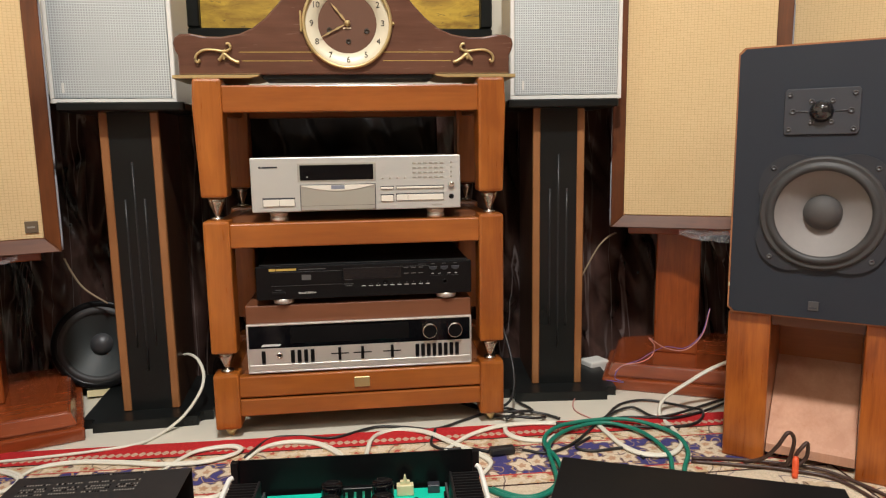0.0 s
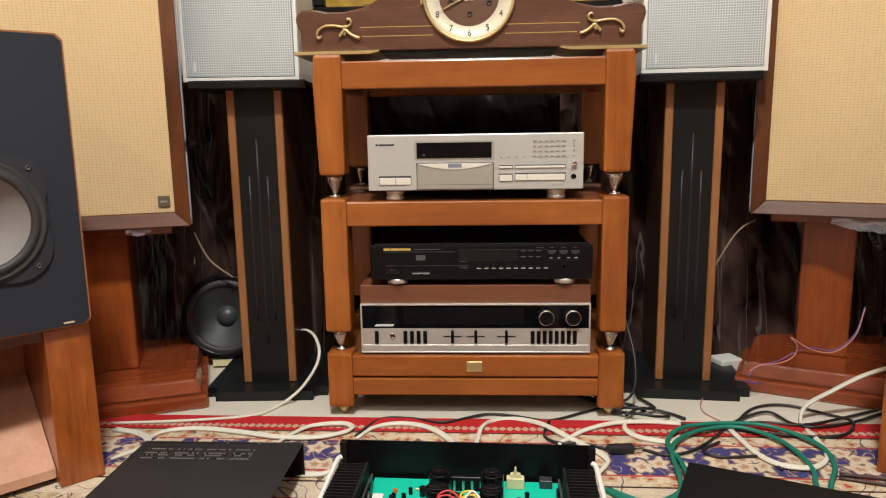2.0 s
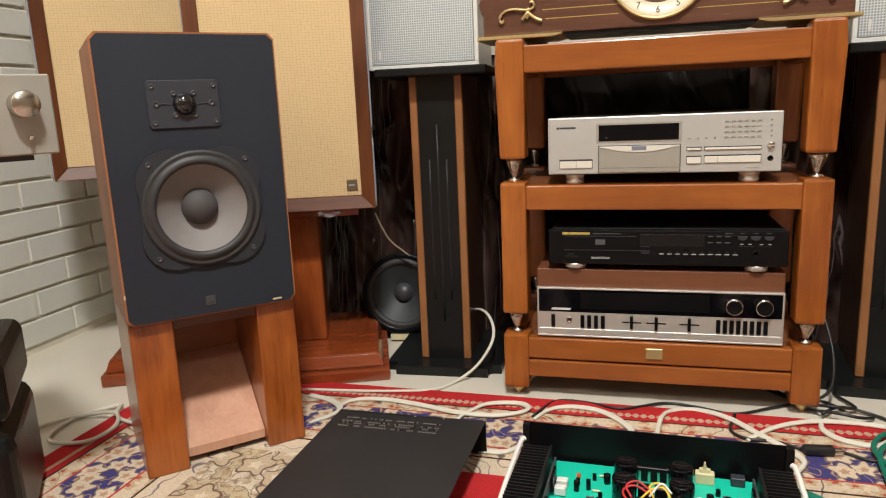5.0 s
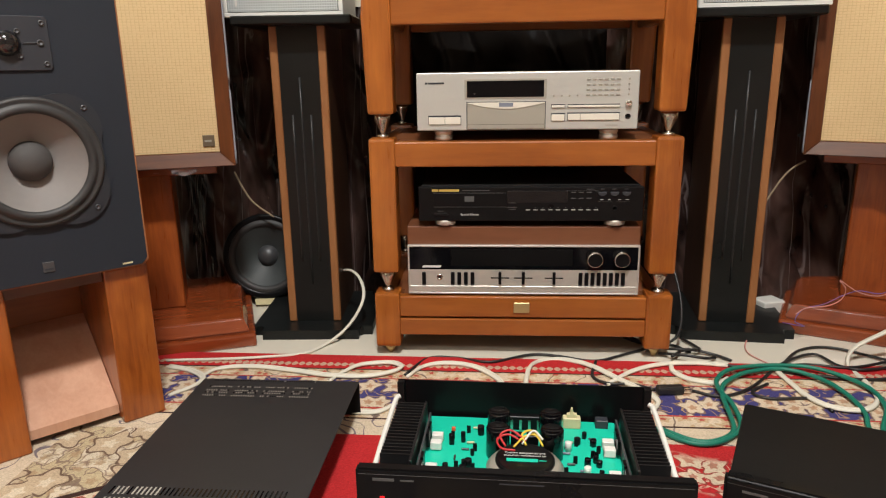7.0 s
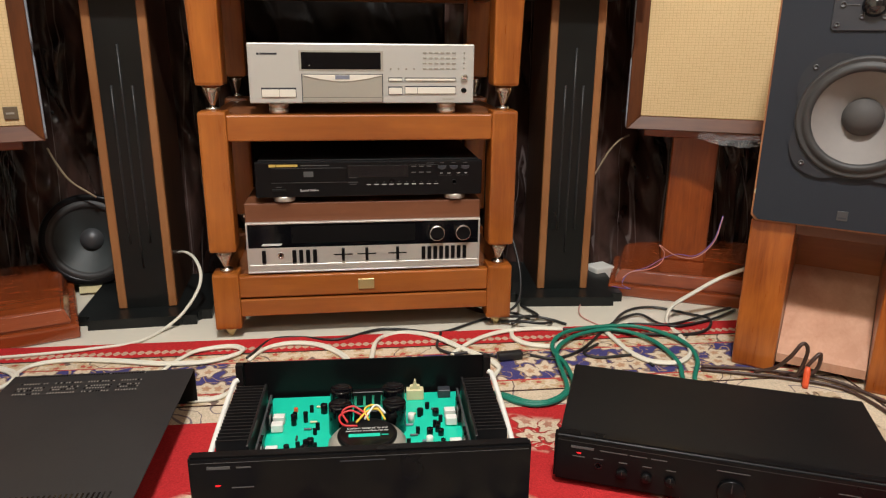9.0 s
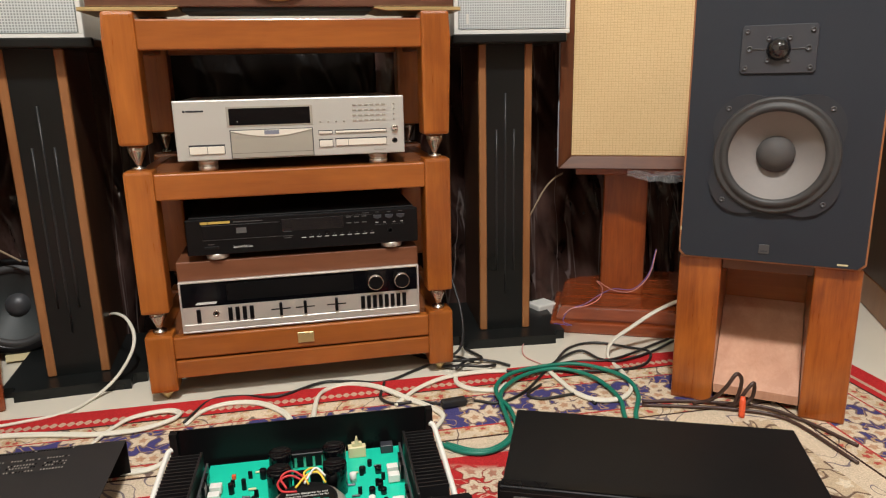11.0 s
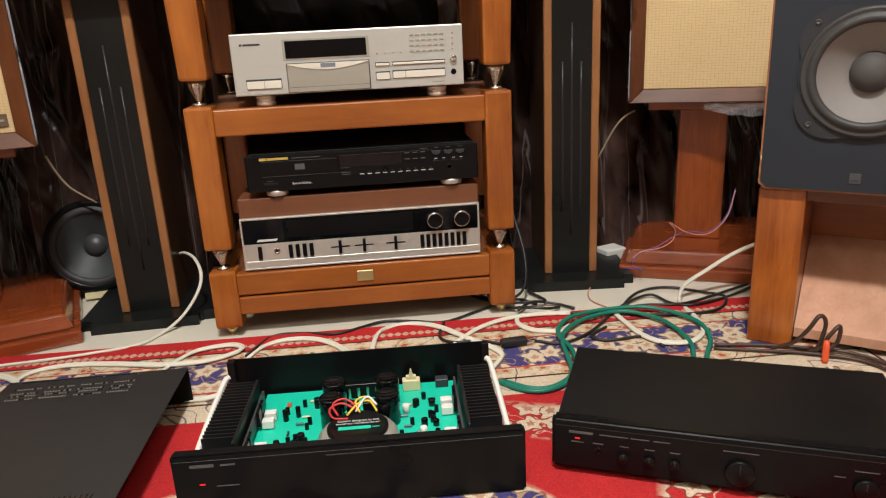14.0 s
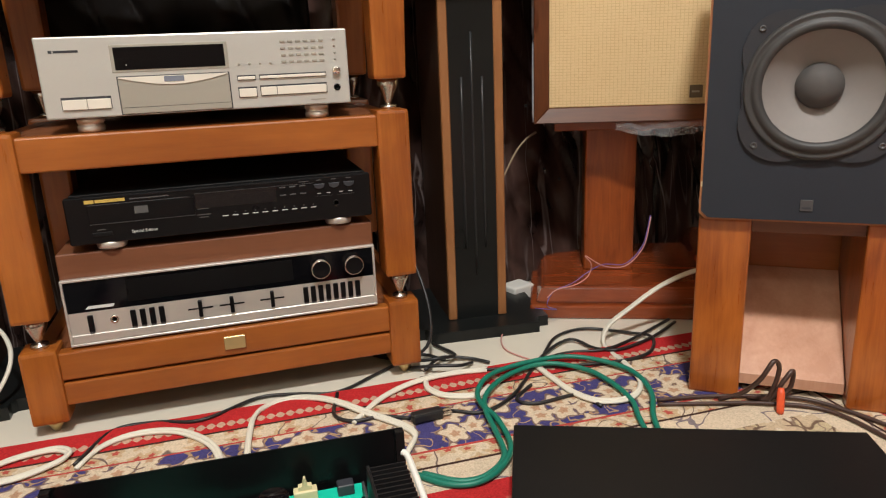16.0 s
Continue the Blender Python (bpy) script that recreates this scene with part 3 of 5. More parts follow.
def post(x, y, z0, z1, flare):
    bm = box(x - PW / 2, x + PW / 2, y, y + PW, z0, z1)
    if flare:
        bmesh.ops.bisect_plane(bm, geom=list(bm.verts) + list(bm.edges) + list(bm.faces), plane_co=(0, 0, z0 + 0.78 * (z1 - z0)), plane_no=(0, 0, 1))
        s = 1 if x > 0 else -1
        for v in bm.verts:
            k = (v.co.z - z0) / (z1 - z0)
            if s * (v.co.x - x) > 0:
                v.co.x += s * (0.005 if 0.5 < k < 0.9 else 0.002 if k >= 0.9 else -0.001)
    bmesh.ops.bevel(bm, geom=list(bm.edges), offset=0.006, segments=2, profile=0.6, affect="EDGES")
    return bm


def cone_foot(x, y, z0, z1):
    h = z1 - z0
    return lathe([(0.017, z1), (0.016, z1 - 0.25 * h), (0.004, z0 + 0.18 * h), (0.004, z0 + 0.14 * h), (0.013, z0 + 0.12 * h), (0.013, z0)], 20, Matrix.Translation((x, y, 0)))


for sx in (-1, 1):
    for y in (0, RD - PW):
        x = sx * (RW - PW / 2)
        for z0, z1, fl in ((0.022, 0.141, 0), (0.186, 0.462, 0), (0.509, 0.742, 1)):
            part("post", post(x, y, z0, z1, fl), CHERRY_Z, rack)
        for z0, z1 in ((0.141, 0.186), (0.462, 0.509)):
            part("cone", cone_foot(x, y + PW / 2, z0, z1), STEEL, rack, "polished steel cone")
        part("foot", lathe([(0.012, 0.022), (0.011, 0.012), (0.004, 0.0)], 16, Matrix.Translation((x, y + PW / 2, 0))), BRASS, rack, "brass coloured spike foot")
IN = RW - PW
for z0, z1 in ((0.676, 0.729), (0.405, 0.455), (0.088, 0.133), (0.047, 0.084)):
    for y in (0.006, RD - 0.03):
        part("rail", box(-IN - 0.002, IN + 0.002, y, y + 0.024, z0, z1, 0.003, 2), CHERRY_X, rack)
    for s in (-1, 1):
        xa, xb = sorted((s * (RW - 0.04), s * (RW - 0.012)))
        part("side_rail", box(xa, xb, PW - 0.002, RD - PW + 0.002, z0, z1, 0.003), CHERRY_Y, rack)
for z in (0.7295, 0.4555, 0.1335):
    bm = box(-IN + 0.006, IN - 0.006, 0.0305, RD - 0.0305, z - 0.02, z)
    for sx in (-1, 1):
        xa, xb = sorted((sx * (IN - 0.006), sx * (RW - 0.0405)))
        box(xa, xb, PW + 0.001, RD - PW - 0.001, z - 0.02, z, bm=bm)
    part("shelf", bm, SHELF, rack, "dull brown shelf board")
plaque = part("plaque", box(-0.0165, 0.0165, 0.002, 0.0065, 0.100, 0.122, 0.001), BRASS, rack, "brass maker's plaque")


# ---- big box speakers ----
def driver(parent, x, z, r, name="woofer"):
    m = Matrix.Translation((x, 0, z)) @ FRONT
    pts = []
    w = r * 1.02
    k = r * 0.785
    for a in range(72):
        t = 2 * math.pi * a / 72
        c, s = math.cos(t), math.sin(t)
        q = r * (1.0 + 0.21 * max(0, abs(math.sin(2 * t)) - 0.45) / 0.55)
        pts.append((x + q * c, z + q * s))
    wf = part(name, holed(pts, x, z, r * 0.96, -0.005, -0.0005), DRIVER_PLATE, parent, "round bass driver with a grey cone")
    part("surround", lathe([(r * 0.985, 0.005), (r * 0.97, 0.009), (r * 0.93, 0.010), (r * 0.9, 0.007), (r * 0.87, 0.010), (r * 0.81, 0.015), (r * 0.75, 0.010), (r * 0.735, 0.005)], 56, m, cap=False), RUBBER, wf, "dark rubber surround")
    part("cone", lathe([(r * 0.745, 0.0075), (r * 0.7, 0.002), (r * 0.55, -0.012), (r * 0.3, -0.026)], 56, m, cap=False), CONE, wf, "matt grey cone")
    part("dust_cap", lathe([(r * 0.31, -0.026), (r * 0.295, -0.018), (r * 0.24, -0.009), (r * 0.15, -0.003), (0, 0.0)], 40, m, cap=False), CAP, wf, "dark domed dust cap")
    for sx in (-1, 1):
        for sz in (-1, 1):
            part("screw", lathe([(0.0046, 0.0045), (0.0046, 0.0066), (0.0026, 0.007), (0.0023, 0.0058), (0, 0.0058)], 12, Matrix.Translation((x + sx * k, 0, z + sz * k)) @ FRONT), SCREW, wf)
    return wf


def monitor_speaker(m, W):
    """Charcoal two-way speaker with clipped corners; the origin is the middle of the front's lower edge."""
    HH, D = 0.492, 0.25
    sp = thing("bookshelf_speaker", "charcoal two-way speaker in a wooden cabinet on a low stand", "speaker", m, "speakers on low stands")
    k = 0.010
    ring = lambda w, lo, hi, c: [(-w + c, lo), (w - c, lo), (w, lo + c), (w, hi - c), (w - c, hi), (-w + c, hi), (-w, hi - c), (-w, lo + c)]
    part("cabinet", holed(ring(W, 0, HH, k), -0.004, 0.195, 0.097, 0.0, D), CABINET_WOOD, sp, "wooden cabinet with worn edges")
    part("baffle", holed(ring(W - 0.0032, 0.0032, HH - 0.0032, k), -0.004, 0.195, 0.097, -0.003, -0.0002), BAFFLE, sp, "charcoal painted front")
    wf = driver(sp, -0.004, 0.195, 0.103)
    wf.location.y = -0.003
    zt = 0.374
    tw = part("tweeter_plate", prism([(x - 0.015, z) for x, z in [(-0.059, zt - 0.035), (-0.055, zt - 0.04), (0.055, zt - 0.04), (0.059, zt - 0.035), (0.059, zt + 0.035), (0.055, zt + 0.04), (-0.055, zt + 0.04), (-0.059, zt + 0.035)]], -0.0065, -0.003, 0.0012), PLATE_GREY, sp, "grey tweeter plate")
    tm = Matrix.Translation((-0.015, -0.0065, zt)) @ FRONT
    part("dome", lathe([(0.019, 0), (0.0185, 0.004), (0.015, 0.010), (0.008, 0.0145), (0, 0.016)], 32, tm, cap=False), DOME, tw, "glossy black dome")
    for x, z in [(a * 0.05, b * 0.03) for a in (-1, 1) for b in (-1, 1)] + [(a * 0.016, b * 0.018) for a in (-1, 1) for b in (-1, 1)]:
        part("screw", lathe([(0.0042, 0), (0.0042, 0.002), (0.0024, 0.0022), (0.002, 0.001), (0, 0.001)], 12, Matrix.Translation((x - 0.015, -0.0065, zt + z)) @ FRONT), SCREW, tw)
    for s in (-1, 1):
        part("wire", tube([(s * 0.021 - 0.015, -0.0075, zt), (s * 0.032 - 0.015, -0.008, zt + 0.001), (s * 0.043 - 0.015, -0.0075, zt + 0.001)], 0.0006), SCREW, tw)
        part("terminal", lathe([(0.005, 0), (0.005, 0.002), (0.003, 0.002), (0.003, 0.0005)], 12, Matrix.Translation((s * 0.045 - 0.015, -0.0065, zt + 0.001)) @ FRONT), SCREW, tw)
    part("chip", box(-W + 0.001, -W + 0.006, -0.0012, 0.002, 0.05, 0.058, 0.0008), IVORY, sp, "pale chip in the cabinet edge")
    part("chip", box(W - 0.045, W - 0.028, -0.0034, -0.0028, 0.0075, 0.0105), IVORY, sp, "pale chip in the cabinet edge")
    bd = part("badge", box(-0.0165, 0.0005, -0.0045, -0.003, 0.018, 0.035, 0.0005), SCREW, sp, "small square grey badge")
    part("badge_mark", box(-0.014, -0.002, -0.0049, -0.0045, 0.0215, 0.0245), PLATE_GREY, bd)
    return sp


def low_stand(m):
    """Low stand: two thick wooden slabs, a top board and a set-back panel."""
    st = thing("speaker_stand", "low orange-brown wooden speaker stand with two thick side slabs", "speaker stand", m, "low wooden stands")
    h, w, t = 0.268, 0.147, 0.073
    for s in (-1, 1):
        a, b = sorted((s * (w - t), s * w))
        part("side_slab", box(a, b, 0.012, 0.272, 0.0, h - 0.002, 0.003, 2), STAND_WOOD, st)
    # dark walnut puts the shade under the speaker into the board's colour
    part("top_board", box(-w + t + 0.001, w - t - 0.001, 0.02, 0.257, h - 0.02, h - 0.002), WALNUT_X, st)
    bm = box(-w + t + 0.001, w - t - 0.001, 0.035, 0.195, 0.012, 0.028)
    for v in bm.verts:
        v.co.z += 0.78 * (v.co.y - 0.035)
    part("sloping_panel", bm, STAND_PANEL, st, "reddish glossy leaning panel, its reflected light painted pale")
    part("back_panel", box(-w + t + 0.001, w - t - 0.001, 0.197, 0.211, 0.0, h - 0.021), CHERRY_X, st, "dark inner back panel")
    return st


RIGHT_M = pose(0.792, 1.064, 0.293, 0, 0, -38)
LEFT_M = pose(-0.74, 1.014, 0.285, 0, 0, 45)
for m, k, W in ((LEFT_M, 0.952, 0.1495), (RIGHT_M @ Matrix.Translation((0.0065, 0, 0)), 0.964, 0.1545)):
    monitor_speaker(m @ Matrix.Scale(k, 4), W)
    zs = m.translation.z - 0.0065
    low_stand(Matrix.Translation((0, 0, -zs)) @ m @ Matrix.Diagonal((k * W / 0.148, k, zs / 0.2675, 1)))


def cloth_speaker(m, side):
    """Walnut framed speaker with a cream woven grille; origin at the middle of the front's lower edge."""
    W, HH, D, t = 0.19, 0.68, 0.2, 0.03
    sp = thing("floor_speaker", "walnut loudspeaker with a cream woven grille and small grey badge", "speaker", m, "cream grille speakers")
    part("back_box", box(-W + 0.004, W - 0.004, 0.02, D, 0.004, HH - 0.004, 0.002), WALNUT_Z, sp)

    def member(p, q, mt):
        """A mitred frame side between two outer corners, sloping in to the grille."""
        bm = bmesh.new()
        (ax, az), (bx_, bz) = p, q
        inn = lambda x, z: (x - math.copysign(t, x), z + t if z < HH / 2 else z - t)
        (cx, cz), (dx, dz) = inn(*p), inn(*q)
        f = [bm.verts.new(v) for v in ((ax, 0.0, az), (bx_, 0.0, bz), (dx, 0.010, dz), (cx, 0.010, cz))]
        k = [bm.verts.new(v) for v in ((ax, 0.03, az), (bx_, 0.03, bz), (dx, 0.03, dz), (cx, 0.03, cz))]
        bm.faces.new(f), bm.faces.new(k)
        for i in range(4):
            bm.faces.new((f[i], f[(i + 1) % 4], k[(i + 1) % 4], k[i]))
        bmesh.ops.recalc_face_normals(bm, faces=list(bm.faces))
        bmesh.ops.bevel(bm, geom=[e for e in bm.edges if e.verts[0] in f and e.verts[1] in f], offset=0.0015, segments=1, affect="EDGES")
        return part("frame_side", bm, mt, sp)

    member((-W, 0), (W, 0), WALNUT_X)
    member((-W, HH), (W, HH), WALNUT_X)
    member((-W, 0), (-W, HH), WALNUT_Z)
    member((W, 0), (W, HH), WALNUT_Z)
    for s in (-1, 1):
        part("film_edge", tube([(s * (W + 0.0015), 0.012 + 0.003 * math.sin(7 * k), 0.003 + HH * k / 9) for k in range(10)], 0.0026, 1, 6, 4), FILM_EDGE, sp, "milky leftover packing film")
    part("grille", box(-W + t - 0.001, W - t + 0.001, 0.0115, 0.019, t - 0.001, HH - t + 0.001, 0.002), CLOTH, sp, "cream woven cloth grille")
    bd = part("badge", box(W - t - side - 0.032, W - t - side - 0.008, 0.008, 0.0115, t + 0.012, t + 0.036, 0.001), BADGE, sp, "small square bronze-grey badge")
    part("badge_mark", box(W - t - side - 0.028, W - t - side - 0.014, 0.0073, 0.008, t + 0.022, t + 0.0255), SILVER_DARK, bd)
    return sp


def pedestal(m, h, right=0.025):
    """Square column on a stepped plinth with a top board; origin on the floor under the column."""
    st = thing("pedestal_stand", "reddish-brown wooden pedestal stand with a moulded square plinth", "speaker stand", m, "pedestal stands")
    part("column", box(-0.082, right, -0.055, 0.055, 0.062, h - 0.02, 0.003), RED_WOOD_Z, st)
    part("plinth", box(-0.2, 0.2, -0.2, 0.2, 0, 0.03, 0.005, 2), RED_WOOD_X, st)
    bm = box(-0.188, 0.188, -0.188, 0.188, 0.03, 0.062)
    top = [v for v in bm.verts if v.co.z > 0.05]
    for v in top:
        v.co.x *= 0.93
        v.co.y *= 0.93
    bmesh.ops.bevel(bm, geom=list(bm.edges), offset=0.004, segments=2, affect="EDGES")
    part("plinth_moulding", bm, RED_WOOD_X, st)
    part("top_board", box(-0.15, 0.15, -0.12, 0.12, h - 0.02, h, 0.002), RED_WOOD_X, st)
    return st


AR_Z = 0.40
AR_R, AR_L, AR_LL, AR_RR = (0.787, 1.51, -25), (-0.785, 1.40, 21), (-1.20, 1.45, 42), (1.16, 1.56, -30)
for ax, ay, yaw in (AR_R, AR_L, AR_LL, AR_RR):
    z = AR_Z if abs(ax) < 1 else 0.485
    m = pose(ax, ay, z, 0, 0, yaw)
    cloth_speaker(m, 0.02 if ax > 0 else 0.0)
    if abs(ax) < 1:
        pedestal(Matrix.Translation((0, 0, -z)) @ m @ Matrix.Translation((0.0, 0.16, 0)), z, 0.025 if ax > 0 else 0.05)
    else:
        pedestal((pose(-1.179, 1.473, 0, 0, 0, 25) if ax < 0 else pose(1.235, 1.69, 0, 0, 0, -30)) @ Matrix.Diagonal((0.75, 0.75, 1, 1)), z)


# ---- white speakers on pillars ----
def white_speaker(m):
    W, HH, D = 0.127, 0.42, 0.2
    sp = thing("white_speaker", "white box loudspeaker with a grey perforated metal grille", "speaker", m, "white speakers on pillars")
    fr = 0.009
    part("cabinet", box(-W, W, 0.006, D, 0, HH, 0.003, 2), WHITE_PAINT, sp)
    bm = box(-W, W, 0, 0.006, 0, fr, 0.001)
    for q in ((-W, W, HH - fr, HH), (-W, -W + fr, fr, HH - fr), (W - fr, W, fr, HH - fr)):
        box(q[0], q[1], 0, 0.006, q[2], q[3], 0.001, bm=bm)
    part("rim", bm, WHITE_PAINT, sp)
    part("grille", box(-W + fr + 0.001, W - fr - 0.001, -0.001, 0.0058, fr + 0.001, HH - fr - 0.001, 0.001), MESH, sp, "pale grey perforated metal grille")
    part("badge", box(-W + 0.026, -W + 0.031, -0.0022, -0.001, 0.022, 0.042), WHITE_PAINT, sp, "small upright white badge")
    return sp


PIL_H = 0.704


def pillar(m):
    """Black pillar with oak corner strips on a flat base; origin on the floor under the middle of the front."""
    st = thing("pillar_stand", "tall black speaker pillar with oak corner strips on a flat base", "speaker stand", m, "black speaker pillars")
    h = PIL_H
    bm = box(-0.138, 0.138, -0.062, 0.22, 0, 0.022)
    bmesh.ops.bevel(bm, geom=[e for e in bm.edges if abs(e.verts[0].co.z - e.verts[1].co.z) > 0.01], offset=0.028, segments=5, affect="EDGES")
    part("base", bm, BLACK_MDF, st, "black lacquered base board")
    part("column", box(-0.06, 0.06, 0.003, 0.218, 0.022, h - 0.018), PILLAR_SIDE, st, "dark veneered column")
    part("front_panel", box(-0.043, 0.043, 0.0, 0.003, 0.022, h - 0.018), BLACK_MDF, st, "black front panel")
    for s in (-1, 1):
        a, b = sorted((s * 0.0605, s * 0.0432))
        part("corner_strip", box(a, b, -0.002, 0.012, 0.0222, h - 0.018, 0.002), TRIM_WOOD, st, "oak corner strip")
    for x, z0, z1 in ((-0.02, 0.17, 0.5), (0.0, 0.115, 0.58), (0.02, 0.17, 0.5)):
        part("bead", tube([(x, -0.0005, z0), (x, -0.0005, (z0 + z1) / 2), (x, -0.0005, z1)], 0.0022, 1, 8, 2), BEAD, st, "thin grey vertical bead")
    bm = box(-0.125, 0.125, -0.05, 0.2, h - 0.018, h, 0.003)
    part("top_plate", bm, BLACK_MDF, st)
    return st


PIL_R, PIL_L = (0.473, 1.557, -5), (-0.476, 1.538, 3)
for px, py, yaw in (PIL_R, PIL_L):
    pillar(pose(px, py, 0, 0, 0, yaw))
white_speaker(pose(0.484, 1.541, PIL_H + 0.001, 0, 0, -6))
white_speaker(pose(-0.504, 1.546, PIL_H + 0.001, 0, 0, 3))


# ---- equipment in the rack ----
def bar(x0, x1, z0, z1, y=0.0, d=0.0006):
    return box(x0, x1, y - d, y, z0, z1)


def silver_player(m):
    """Champagne coloured disc player; origin at the front's lower left corner."""
    W, HH, D = 0.426, 0.115, 0.3
    p = thing("disc_player", "champagne silver disc player with a dark display, on the rack", "disc player", m)
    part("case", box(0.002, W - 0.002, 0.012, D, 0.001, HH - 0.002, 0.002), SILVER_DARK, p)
    part("front_panel", box(0, W, 0, 0.012, 0, HH, 0.0022, 2), SILVER, p, "champagne silver front panel")
    top = lambda v: HH - v
    part("display_frame", box(0.0935, 0.251, -0.001, 0.0, top(0.0525), top(0.0135), 0.0005), SILVER_DARK, p)
    part("display", bar(0.098, 0.246, top(0.049), top(0.017), -0.001), BLACK_GLOSS, p, "dark display window")
    part("display_dot", bar(0.112, 0.1135, top(0.043), top(0.0415), -0.0016, 0.0003), PRINT, p)
    part("tray_frame", box(0.097, 0.25, -0.0006, 0, top(0.1135), top(0.058)), PLATE_GREY, p)
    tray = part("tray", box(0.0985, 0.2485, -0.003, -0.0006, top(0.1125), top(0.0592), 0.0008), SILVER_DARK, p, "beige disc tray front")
    arc = [(0.0995 + 0.148 * i / 24, top(0.0605) - 0.0115 * math.sin(math.pi * i / 24)) for i in range(25)]
    part("tray_crescent", prism([(0.2475, top(0.0597)), (0.0995, top(0.0597))] + arc, -0.0045, -0.003), BUTTON_WHITE, tray, "ivory crescent")
    part("lens", bar(0.16, 0.187, top(0.068), top(0.0602), -0.0045), LENS, tray)
    part("tray_line", bar(0.1, 0.247, top(0.1035), top(0.103), -0.003, 0.0003), PLATE_GREY, tray)
    part("logo_bar", bar(0.017, 0.0215, top(0.0225), top(0.0185)), PLATE_GREY, p)
    part("logo_bar", bar(0.023, 0.054, top(0.0222), top(0.0188)), PLATE_GREY, p)
    part("label_bar", bar(0.365, 0.388, top(0.1075), top(0.106)), SILVER_DARK, p)
    for x0, x1, v0, v1 in ((0.022, 0.0865, 0.0845, 0.103), (0.260, 0.287, 0.0645, 0.072), (0.2915, 0.391, 0.0645, 0.0715), (0.260, 0.287, 0.082, 0.098), (0.2915, 0.391, 0.081, 0.097)):
        part("button_well", bar(x0, x1, top(v1), top(v0)), PLATE_GREY, p)
    for x0, x1, v0, v1 in ((0.023, 0.0545, 0.088, 0.1025), (0.0552, 0.0855, 0.088, 0.1025), (0.261, 0.286, 0.0665, 0.0712), (0.2925, 0.39, 0.0665, 0.0708), (0.261, 0.286, 0.0845, 0.0972), (0.2925, 0.3155, 0.0835, 0.0962), (0.3162, 0.39, 0.0835, 0.0962)):
        part("button", box(x0, x1, -0.003, -0.0006, top(v1), top(v0), 0.0006), BUTTON_WHITE, p, "ivory button")
    for i in range(6):
        for k in range(4):
            x, z = 0.330 + 0.0113 * i, top(0.0165 + 0.0101 * k)
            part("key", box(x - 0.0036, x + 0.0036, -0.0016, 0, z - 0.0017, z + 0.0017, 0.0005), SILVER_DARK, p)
    for x, v in [(0.265 + 0.015 * i, 0.0475) for i in range(4)] + [(0.4065, 0.0155 + 0.0101 * k) for k in range(4)]:
        part("round_key", lathe([(0.0019, 0), (0.0019, 0.0012), (0.0012, 0.0016), (0, 0.0016)], 10, at(x, 0, top(v))), SILVER_DARK, p)
    part("knob", lathe([(0.0062, 0), (0.0062, 0.006), (0.005, 0.007), (0, 0.007)], 20, at(0.4065, 0, top(0.0635))), CHROME, p, "small chrome knob")
    part("socket", lathe([(0.0052, 0), (0.0052, 0.001), (0.003, 0.001), (0.003, -0.001), (0, -0.001)], 18, at(0.4065, 0, top(0.0895))), BLACK_SATIN, p)
    for x in (0.05, W - 0.05):
        for y in (0.03, 0.24):
            part("foot", lathe([(0.018, 0), (0.019, -0.004), (0.0185, -0.008), (0.0172, -0.0085), (0.0172, -0.0125), (0.019, -0.013), (0.018, -0.0215), (0, -0.0215)], 24, Matrix.Translation((x, y, 0))), ALU, p, "ribbed silver foot")
    return p


silver_player(pose(-0.209, 1.398, 0.4765) @ Matrix.Diagonal((1, 1, 0.957, 1)))


